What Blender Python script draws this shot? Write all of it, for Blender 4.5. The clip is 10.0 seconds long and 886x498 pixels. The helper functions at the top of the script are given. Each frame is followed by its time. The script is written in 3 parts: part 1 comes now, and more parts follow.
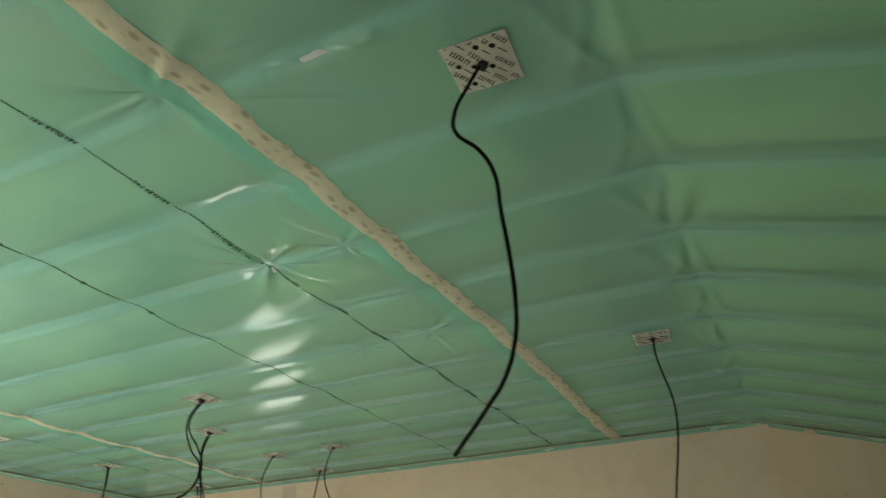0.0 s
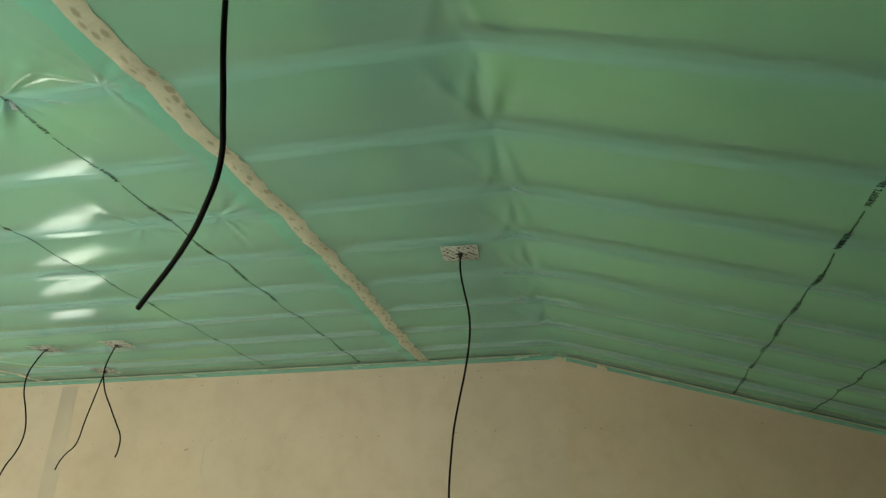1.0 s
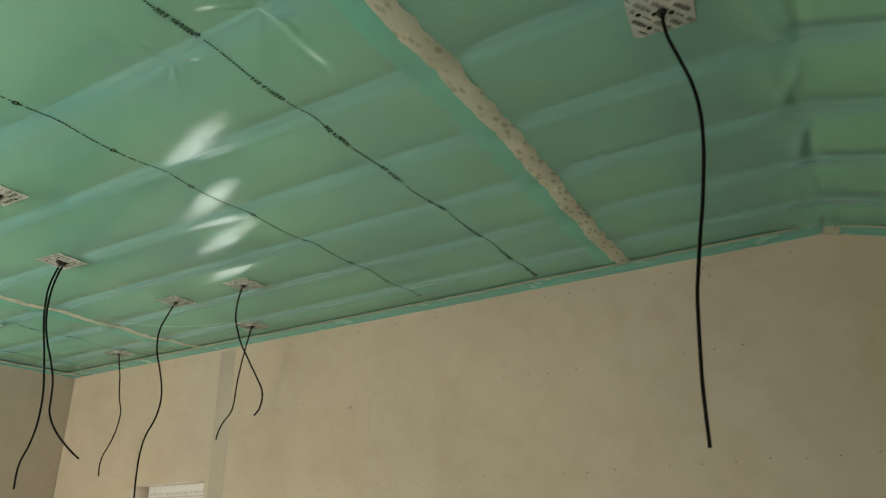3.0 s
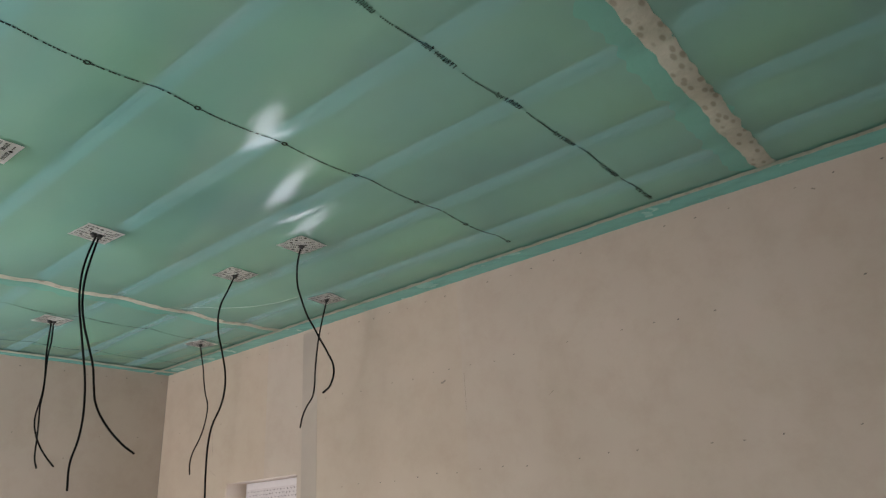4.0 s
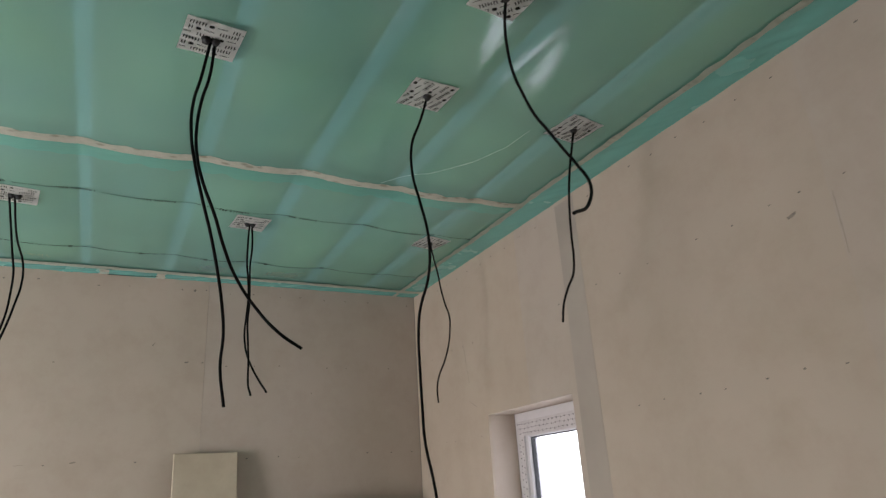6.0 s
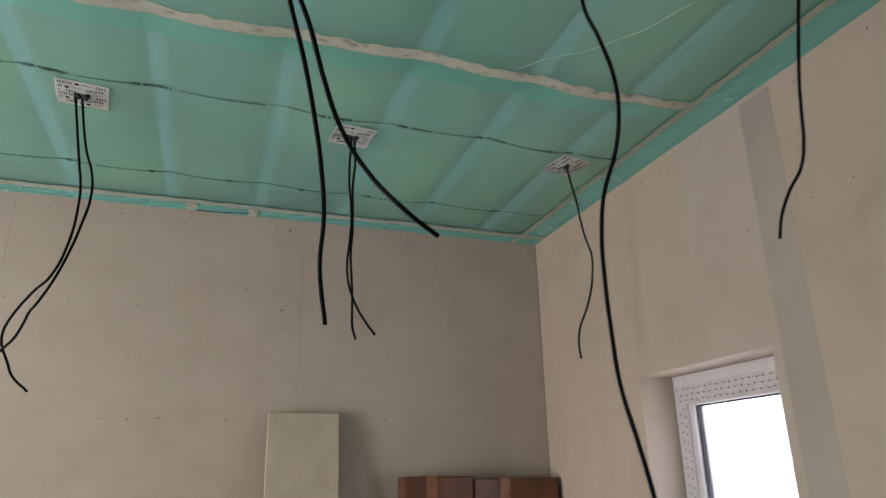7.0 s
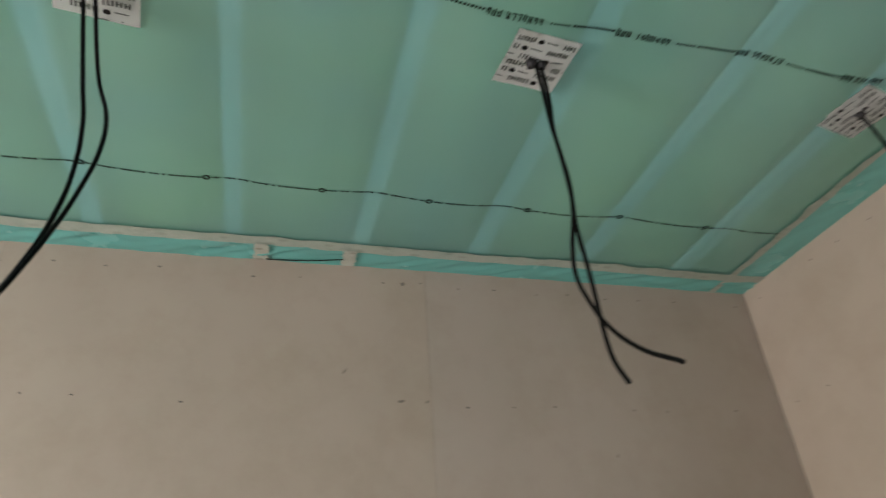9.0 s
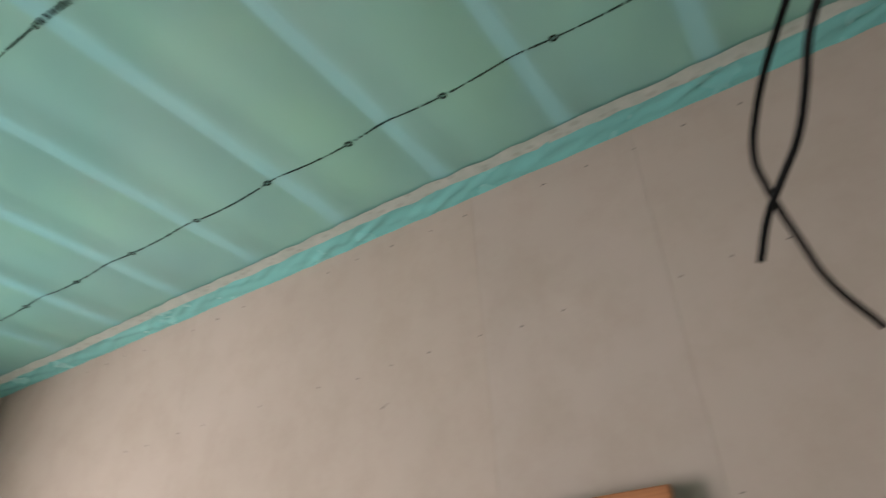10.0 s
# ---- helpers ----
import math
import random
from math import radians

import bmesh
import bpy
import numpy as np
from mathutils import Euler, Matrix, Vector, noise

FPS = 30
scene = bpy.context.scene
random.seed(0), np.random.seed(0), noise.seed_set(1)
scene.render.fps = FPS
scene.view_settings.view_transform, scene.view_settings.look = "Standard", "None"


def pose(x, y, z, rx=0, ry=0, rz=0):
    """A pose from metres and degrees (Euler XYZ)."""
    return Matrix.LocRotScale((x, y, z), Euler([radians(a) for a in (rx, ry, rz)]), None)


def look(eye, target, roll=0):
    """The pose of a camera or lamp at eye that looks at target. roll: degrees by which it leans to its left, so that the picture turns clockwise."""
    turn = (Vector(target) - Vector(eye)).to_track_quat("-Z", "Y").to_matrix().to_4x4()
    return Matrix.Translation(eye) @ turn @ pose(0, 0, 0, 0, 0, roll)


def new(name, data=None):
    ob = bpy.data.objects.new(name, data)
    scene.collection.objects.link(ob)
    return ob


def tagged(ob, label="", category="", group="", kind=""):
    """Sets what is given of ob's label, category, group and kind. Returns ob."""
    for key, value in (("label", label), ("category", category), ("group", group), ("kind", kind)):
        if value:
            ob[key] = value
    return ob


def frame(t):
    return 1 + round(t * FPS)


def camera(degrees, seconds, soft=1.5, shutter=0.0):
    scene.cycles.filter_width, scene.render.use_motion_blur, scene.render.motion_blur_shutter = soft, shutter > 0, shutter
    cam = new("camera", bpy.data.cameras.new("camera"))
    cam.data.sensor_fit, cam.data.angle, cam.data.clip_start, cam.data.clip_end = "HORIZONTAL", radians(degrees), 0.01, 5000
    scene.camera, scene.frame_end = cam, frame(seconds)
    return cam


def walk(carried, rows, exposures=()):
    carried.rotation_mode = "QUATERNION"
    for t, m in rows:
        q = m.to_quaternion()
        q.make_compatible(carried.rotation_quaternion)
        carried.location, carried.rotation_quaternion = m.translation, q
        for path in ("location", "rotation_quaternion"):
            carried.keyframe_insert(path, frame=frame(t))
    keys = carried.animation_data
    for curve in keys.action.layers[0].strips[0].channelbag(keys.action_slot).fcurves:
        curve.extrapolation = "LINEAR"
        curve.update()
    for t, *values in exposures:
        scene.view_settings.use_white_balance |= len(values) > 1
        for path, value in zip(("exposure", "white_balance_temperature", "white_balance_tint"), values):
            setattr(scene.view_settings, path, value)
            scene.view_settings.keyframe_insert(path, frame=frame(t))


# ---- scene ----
cam = camera(67.3, 10.0, soft=1.25, shutter=0.2)
PATH = [
    (0, (5.165, -4.631, 1.593), (4.448, -3.058, 2.598), -1.3),
    (0.5, (5.306, -4.525, 1.571), (4.784, -2.824, 2.484), -0.3),
    (1, (5.268, -4.315, 1.555), (4.927, -2.527, 2.383), -0.2),
    (1.5, (5.186, -4.064, 1.575), (4.83, -2.273, 2.393), -0.4),
    (2, (5.188, -3.78, 1.555), (4.648, -2.018, 2.332), -3.2),
    (2.5, (5.176, -3.479, 1.575), (4.398, -1.82, 2.377), -1.8),
    (2.7, (5.106, -3.365, 1.558), (4.295, -1.713, 2.34), -1.7),
    (3.8, (4.763, -2.735, 1.552), (3.683, -1.222, 2.288), -3.4),
    (4, (4.727, -2.613, 1.556), (3.591, -1.15, 2.311), -3.8),
    (4.5, (4.534, -2.358, 1.526), (3.329, -0.943, 2.264), -3.6),
    (5, (4.3, -2.126, 1.529), (2.968, -0.83, 2.267), -1.4),
    (5.2, (4.213, -2.04, 1.516), (2.779, -0.839, 2.224), -2.5),
    (6.3, (3.578, -1.675, 1.51), (1.893, -0.859, 2.213), -2.8),
    (6.5, (3.447, -1.665, 1.53), (1.767, -0.849, 2.247), -1.4),
    (7, (3.129, -1.633, 1.492), (1.341, -1.01, 2.137), -1.0),
    (7.5, (2.747, -1.599, 1.522), (0.944, -1.062, 2.2), -1.7),
    (8, (2.428, -1.714, 1.55), (0.784, -0.941, 2.386), -2.4),
    (8.5, (2.172, -1.765, 1.548), (0.611, -0.88, 2.43), -2.7),
    (9, (1.884, -1.75, 1.565), (0.259, -1.262, 2.624), -4.4),
    (9.5, (1.6, -1.928, 1.532), (-0.063, -2.149, 2.621), -5.9),
    (10, (1.453, -2.252, 1.48), (0.006, -3.122, 2.552), -3.7),
]

EXPOSURES = [(0, 0.54, 7150, -4), (0.8, 0.96, 7150, -9), (2.7, 0.66, 7000, -8), (3.8, 0.60, 5990, 17.5), (6.5, 0.22, 5930, 17), (9, 0.30, 6050, 15.5), (10, -0.16, 5980, 22)]
walk(cam, [(t, look(eye, target, roll)) for t, eye, target, roll in PATH], EXPOSURES)

# ---- sizes of the room: corner of the two seen walls at the origin ----
H = 2.70                      # flat ceiling
SLOPE = 0.30                  # fall of the sloping ceiling
EAST, SOUTH = 8.2, -5.63
PITCH, FIRST = 0.385, 0.335     # ceiling profiles: spacing, and the first one's distance from the back wall
BATTENS = [-FIRST - PITCH * k for k in range(-1, 15)]
WIN = (0.826, 1.521, 0.95, 1.857)      # window in the back wall: x0, x1, z0, z1
REVEAL = 0.155


def fold_x(y):
    return 5.205 + 0.038 * max(y, -3.5)


# ---- world and lights ----
world = bpy.data.worlds.new("World")
scene.world = world
world.use_nodes = True
wn = world.node_tree
sky = wn.nodes.new("ShaderNodeTexSky")
sky.sky_type = "NISHITA"
sky.sun_disc = False
sky.sun_elevation, sky.sun_rotation = radians(40), radians(150)
wn.nodes["Background"].inputs["Strength"].default_value = 0.15
wn.links.new(sky.outputs[0], wn.nodes["Background"].inputs["Color"])


def area(name, place, target, w, h, watts, colour):
    d = bpy.data.lights.new(name, "AREA")
    d.shape, d.size, d.size_y, d.energy, d.color = "RECTANGLE", w, h, watts, colour
    ob = new(name, d)
    ob.matrix_world = look(place, target)
    return ob


area("daylight_back_window", (1.173, REVEAL + 0.090, 1.40), (1.173, -3, 1.40), 0.66, 0.86, 5.4, (1.0, 0.98, 0.96))
area("daylight_south_window", (2.0, SOUTH - 0.45, 1.2), (-1.9, -0.6, 1.2), 1.4, 1.6, 158, (1.0, 0.93, 0.85))
# added fill lamp in an unseen, assumed south opening; lifts floor and film
area("unseen_south_fill", (3.8, SOUTH - 0.20, 1.10), (3.5, SOUTH + 0.25, 0.0), 1.4, 1.4, 32, (1.0, 0.94, 0.87))


# ---- materials ----
def mat(name):
    m = bpy.data.materials.new(name)
    m.use_nodes = True
    nt = m.node_tree
    return m, nt, nt.nodes["Principled BSDF"]


def nz(nt, scale, detail=4, rough=0.55, stretch=None):
    tc = nt.nodes.new("ShaderNodeTexCoord")
    n = nt.nodes.new("ShaderNodeTexNoise")
    n.inputs["Scale"].default_value, n.inputs["Detail"].default_value = scale, detail
    n.inputs["Roughness"].default_value = rough
    if stretch:
        mp = nt.nodes.new("ShaderNodeMapping")
        mp.inputs["Scale"].default_value = stretch
        nt.links.new(tc.outputs["Object"], mp.inputs[0])
        nt.links.new(mp.outputs[0], n.inputs["Vector"])
    else:
        nt.links.new(tc.outputs["Object"], n.inputs["Vector"])
    return n


def ramp(nt, src, stops):
    r = nt.nodes.new("ShaderNodeValToRGB")
    e = r.color_ramp.elements
    while len(e) < len(stops):
        e.new(0.5)
    for el, (p, c) in zip(e, stops):
        el.position, el.color = p, (*c, 1)
    nt.links.new(src, r.inputs[0])
    return r


def bump(nt, src, bsdf, strength, dist):
    b = nt.nodes.new("ShaderNodeBump")
    b.inputs["Strength"].default_value, b.inputs["Distance"].default_value = strength, dist
    nt.links.new(src, b.inputs["Height"])
    nt.links.new(b.outputs[0], bsdf.inputs["Normal"])
    return b


def mixcol(nt, a, b, fac, mode="MIX"):
    m = nt.nodes.new("ShaderNodeMix")
    m.data_type, m.blend_type = "RGBA", mode
    for i, v in ((0, fac), (6, a), (7, b)):
        if isinstance(v, (int, float)):
            m.inputs[i].default_value = v
        elif isinstance(v, tuple):
            m.inputs[i].default_value = (*v, 1)
        else:
            nt.links.new(v, m.inputs[i])
    return m.outputs[2]


def simple(name, c0, c1, scale, rough, bump_d=0.0, metal=0.0, stretch=None, spec=0.5):
    m, nt, p = mat(name)
    n = nz(nt, scale, 5, 0.6, stretch)
    r = ramp(nt, n.outputs[0], [(0.3, c0), (0.7, c1)])
    nt.links.new(r.outputs[0], p.inputs["Base Color"])
    p.inputs["Roughness"].default_value, p.inputs["Metallic"].default_value = rough, metal
    p.inputs["Specular IOR Level"].default_value = spec
    if bump_d:
        bump(nt, n.outputs[0], p, 1.0, bump_d)
    return m


def film_material(name, tint, body, fac, gloss=0.9, dull=0.0, crinkle=0.0025, grain=(0.28, 1.3, 1.0)):
    """Hazy green vapour barrier film: part of the light goes through, tinted."""
    m, nt, p = mat(name)
    big = nz(nt, 0.9, 3, 0.5)
    fine = nz(nt, 14, 5, 0.65, grain)
    r = ramp(nt, big.outputs[0], [(0.35, tuple(0.90 * c for c in body)), (0.65, tuple(min(1, 1.08 * c) for c in body))])
    nt.links.new(r.outputs[0], p.inputs["Base Color"])
    rr = ramp(nt, nz(nt, 6, 3).outputs[0], [(0.3, (0.07 + dull,) * 3), (0.7, (0.15 + dull,) * 3)])
    nt.links.new(rr.outputs[0], p.inputs["Roughness"])
    p.inputs["IOR"].default_value = 1.6
    p.inputs["Specular IOR Level"].default_value = gloss
    bump(nt, fine.outputs[0], p, 0.5, crinkle)
    tr = nt.nodes.new("ShaderNodeBsdfTransparent")
    tr.inputs[0].default_value = (*tint, 1)
    mx = nt.nodes.new("ShaderNodeMixShader")
    mx.inputs[0].default_value = fac
    nt.links.new(tr.outputs[0], mx.inputs[1])
    nt.links.new(p.outputs[0], mx.inputs[2])
    nt.links.new(mx.outputs[0], nt.nodes["Material Output"].inputs[0])
    return m


def plaster_material():
    """Raw plasterboard: pale grey-beige card with faint stains and scuffs."""
    m, nt, p = mat("plasterboard_card")
    a = nz(nt, 0.8, 4, 0.6)
    b = nz(nt, 5.0, 6, 0.7)
    c = nz(nt, 160, 3, 0.6)
    base = ramp(nt, a.outputs[0], [(0.3, (0.404, 0.336, 0.272)), (0.7, (0.476, 0.400, 0.330))]).outputs[0]
    st = ramp(nt, b.outputs[0], [(0.45, (1.0, 1.0, 1.0)), (0.72, (0.90, 0.88, 0.84))]).outputs[0]
    col = mixcol(nt, base, st, 0.8, "MULTIPLY")
    oi = nt.nodes.new("ShaderNodeObjectInfo")
    per = ramp(nt, oi.outputs["Random"], [(0.0, (0.985, 0.968, 0.925)), (1.0, (0.97, 0.98, 1.0))]).outputs[0]
    col = mixcol(nt, col, per, 1.0, "MULTIPLY")
    nt.links.new(col, p.inputs["Base Color"])
    p.inputs["Roughness"].default_value = 0.85
    bump(nt, c.outputs[0], p, 0.25, 0.0006)
    return m


def tape_material(name, light, dark, blots):
    """Off-white fleece tape with rows of washed-out grey print."""
    m, nt, p = mat(name)
    v = nt.nodes.new("ShaderNodeTexVoronoi")
    v.inputs["Scale"].default_value = 24
    tc = nt.nodes.new("ShaderNodeTexCoord")
    mp = nt.nodes.new("ShaderNodeMapping")
    mp.inputs["Scale"].default_value = (1.5, 0.75, 1.0)
    mp.inputs["Rotation"].default_value = (0, 0, 0.5)
    nt.links.new(tc.outputs["Object"], mp.inputs[0])
    nt.links.new(mp.outputs[0], v.inputs["Vector"])
    base = ramp(nt, nz(nt, 16, 7, 0.75).outputs[0], [(0.3, dark), (0.7, light)]).outputs[0]
    blot = ramp(nt, v.outputs["Distance"], [(0.20, (0.58, 0.55, 0.50)), (0.36, (1.0, 1.0, 1.0))]).outputs[0]
    nt.links.new(mixcol(nt, base, blot, blots, "MULTIPLY"), p.inputs["Base Color"])
    p.inputs["Roughness"].default_value = 0.75
    bump(nt, nz(nt, 38, 6, 0.7).outputs[0], p, 0.9, 0.004)
    return m


M_FILM = film_material("vapour_barrier_film", (0.63, 0.92, 0.93), (0.325, 0.655, 0.555), 0.54, 1.0)
M_LAP = film_material("overlapped_film", (0.46, 0.88, 0.83), (0.22, 0.58, 0.49), 0.68, 1.0, 0.04, 0.009, (1.0, 0.35, 1.0))
M_PALE = film_material("pale_crease_film", (0.8, 0.95, 0.95), (0.52, 0.74, 0.68), 0.8, 0.8)
M_FLAP = film_material("doubled_film", (0.45, 0.86, 0.84), (0.185, 0.530, 0.480), 0.90, 0.4, 0.14, 0.006, (0.8, 0.8, 0.8))
M_BOARD = plaster_material()
M_FILLER = simple("smoothed_joint_filler", (0.31, 0.268, 0.226), (0.38, 0.328, 0.276), 2.5, 0.55, 0.0004)
M_TAPE = tape_material("fleece_tape", (0.53, 0.53, 0.445), (0.39, 0.41, 0.335), 0.85)
M_EDGE_TAPE = tape_material("thin_fleece_tape", (0.44, 0.48, 0.405), (0.32, 0.385, 0.315), 0.35)
M_INK = simple("dark_green_ink", (0.003, 0.008, 0.006), (0.008, 0.016, 0.012), 40, 0.7, spec=0.1)
M_CABLE = simple("black_cable_sheath", (0.0015, 0.0015, 0.0015), (0.004, 0.004, 0.004), 60, 0.5, 0.0002, spec=0.09)
M_PATCH = simple("white_fleece_sleeve", (0.85, 0.84, 0.81), (0.94, 0.93, 0.91), 25, 0.8, 0.001)
M_PRINT = simple("black_print", (0.004, 0.004, 0.004), (0.018, 0.017, 0.016), 90, 0.7, spec=0.2)
M_WOOL = simple("mineral_wool", (0.11, 0.20, 0.29), (0.70, 0.68, 0.29), 1.9, 0.95, 0.01)
# yellow wool, its colour also lightened to make up for weak light on the slope
M_WOOL_SLOPE = simple("lightened_yellow_wool", (0.42, 0.50, 0.26), (0.86, 0.80, 0.30), 2.2, 0.95, 0.01)
M_SHADE_SHEET = simple("blue_grey_shade_sheet", (0.07, 0.13, 0.16), (0.12, 0.19, 0.22), 4, 0.9)
M_BEAM = simple("grey_roof_beam", (0.10, 0.13, 0.15), (0.18, 0.21, 0.23), 3, 0.8)
M_LATH = simple("galvanised_steel", (0.48, 0.56, 0.66), (0.64, 0.70, 0.78), 5, 0.6, 0.0003, stretch=(0.6, 8, 8))
M_SCREW = simple("phosphated_steel", (0.05, 0.045, 0.04), (0.20, 0.18, 0.15), 120, 0.5)
M_SCUFF = simple("graphite_scuff", (0.14, 0.12, 0.10), (0.30, 0.26, 0.21), 60, 0.8)
# white window plastic and tape, greyed: the frame's shade is in these two colours
M_PVC = simple("shaded_white_window_plastic", (0.52, 0.50, 0.50), (0.60, 0.58, 0.58), 6, 0.35)
M_FRAME_TAPE = simple("shaded_white_frame_tape", (0.46, 0.43, 0.43), (0.56, 0.53, 0.525), 18, 0.8, 0.0008)
M_SEAL = simple("black_rubber_seal", (0.012, 0.012, 0.013), (0.03, 0.03, 0.03), 40, 0.6)
M_CONCRETE = simple("grey_screed", (0.50, 0.48, 0.44), (0.62, 0.60, 0.55), 3, 0.85, 0.002)
M_MASONRY = simple("grey_masonry", (0.30, 0.29, 0.27), (0.42, 0.40, 0.37), 4, 0.9, 0.002)
M_CARD = simple("brown_cardboard", (0.075, 0.027, 0.012), (0.145, 0.054, 0.023), 7, 0.30, 0.003)
M_PACK = simple("clear_packing_tape", (0.15, 0.06, 0.03), (0.24, 0.11, 0.06), 12, 0.10, 0.004)
M_GREYBOARD = simple("grey_cement_board", (0.40, 0.332, 0.238), (0.49, 0.415, 0.310), 6, 0.8, 0.0008)
M_WOOD = simple("orange_brown_wood", (0.28, 0.10, 0.035), (0.46, 0.19, 0.07), 4, 0.45, 0.0006, stretch=(1, 1, 14))
M_OUT = simple("pale_render", (0.78, 0.78, 0.77), (0.85, 0.85, 0.84), 2, 0.9)

m, nt, p = mat("window_glass")
p.inputs["Roughness"].default_value = 0.0
p.inputs["Transmission Weight"].default_value = 1.0
p.inputs["IOR"].default_value = 1.45
M_GLASS = m


# ---- building helpers ----
def link(name, bm, material, parent=None, label="", smooth=False):
    me = bpy.data.meshes.new(name)
    bm.normal_update()
    bm.to_mesh(me)
    bm.free()
    me.materials.append(material)
    if smooth:
        for f in me.polygons:
            f.use_smooth = True
    ob = new(name, me)
    if parent is not None:
        ob.parent = parent
    if label:
        ob["label"] = label
    return ob


def part(name, bm, material, parent, label="", smooth=False):
    return link(name, bm, material, parent, label, smooth)


def empty(name, at=(0, 0, 0)):
    ob = new(name)
    ob.empty_display_size = 0.05
    ob.location = at
    return ob


def box(bm, x0, x1, y0, y1, z0, z1, bevel=0.0, m=None):
    vs = [Vector((x, y, z)) for x in (x0, x1) for y in (y0, y1) for z in (z0, z1)]
    tmp = bmesh.new()
    v = [tmp.verts.new(c) for c in vs]
    for q in ((0, 1, 3, 2), (4, 6, 7, 5), (0, 4, 5, 1), (2, 3, 7, 6), (0, 2, 6, 4), (1, 5, 7, 3)):
        tmp.faces.new([v[i] for i in q])
    if bevel:
        bmesh.ops.bevel(tmp, geom=tmp.edges[:], offset=bevel, segments=2, affect="EDGES", profile=0.5)
    base = {}
    for w in tmp.verts:
        base[w] = bm.verts.new(m @ w.co if m else w.co)
    for f in tmp.faces:
        bm.faces.new([base[w] for w in f.verts])
    tmp.free()
    return bm


def prism(bm, poly, back, m):
    """A flat piece from a polygon (u, v), front at 0 and back at that depth, placed by m."""
    fr = [bm.verts.new(m @ Vector((u, 0, v))) for u, v in poly]
    bk = [bm.verts.new(m @ Vector((u, back, v))) for u, v in poly]
    bm.faces.new(fr)
    bm.faces.new(bk[::-1])
    for i in range(len(poly)):
        j = (i + 1) % len(poly)
        bm.faces.new((fr[j], fr[i], bk[i], bk[j]))


def smoothstep(a, b, x):
    t = min(1.0, max(0.0, (x - a) / (b - a)))
    return t * t * (3 - 2 * t)


# ---- the film's relief ----
PINCHES = [(3.810, -3.081, 0.022, 0.20), (4.037, -2.303, 0.010, 0.16), (4.090, -3.867, 0.014, 0.24), (4.100, -3.070, 0.008, 0.15),
           (3.700, -2.270, 0.006, 0.14)]


# folds and dents of the film: place, direction, half length, half width, slope in x and y
FACETS = [(4.414, -3.800, 0.99, 0.13, 0.063, 0.017, -0.139, 0.238), (4.539, -3.789, 1.00, 0.07, 0.092, 0.014, -0.221, 0.195),
          (4.300, -3.898, 1.00, 0.07, 0.071, 0.013, -0.042, 0.258), (4.365, -3.713, 0.93, 0.37, 0.115, 0.009, -0.135, 0.285),
          (3.936, -3.468, 1.00, 0.03, 0.090, 0.017, 0.037, 0.134), (4.066, -3.206, 0.37, 0.93, 0.099, 0.014, -0.126, 0.058),
          (3.876, -2.944, 0.44, 0.90, 0.100, 0.012, -0.110, 0.102), (3.907, -3.140, 0.94, -0.33, 0.068, 0.022, -0.058, 0.037),
          (3.772, -3.118, 0.65, 0.76, 0.052, 0.012, 0.010, 0.059), (4.074, -2.368, -0.50, 0.86, 0.075, 0.016, -0.153, -0.005),
          (4.040, -2.179, -0.04, 1.00, 0.107, 0.013, -0.200, 0.049), (4.068, -2.221, 0.25, 0.97, 0.061, 0.017, -0.200, 0.093),
          (4.014, -2.679, 1.00, 0.10, 0.097, 0.019, -0.025, 0.136)]


def facet_lift(x, y):
    """Rise of the film in its sharp folds at a place."""
    out = 0.0
    for cx, cy, ux, uy, la, wa, sx, sy in FACETS:
        dx, dy = x - cx, y - cy
        a, c = dx * ux + dy * uy, dx * uy - dy * ux
        if abs(a) < 2.2 * la and abs(c) < 3.2 * wa:
            c -= 0.15 * wa * math.sin(9 * a / la)
            out += (sx * dx + sy * dy if abs(a) < la else sx * (dx - ux * (a - math.copysign(la, a))) + sy * (dy - uy * (a - math.copysign(la, a)))) * math.exp(-(a / (1.1 * la)) ** 4 - (c / (1.25 * wa)) ** 2)
    return out


def sag(y):
    """0 on a batten, 1 midway between two."""
    u = ((y + FIRST) / PITCH) % 1.0
    u = min(1.0, max(0.0, (u - 0.05) / 0.90))
    return 4 * u * (1 - u)


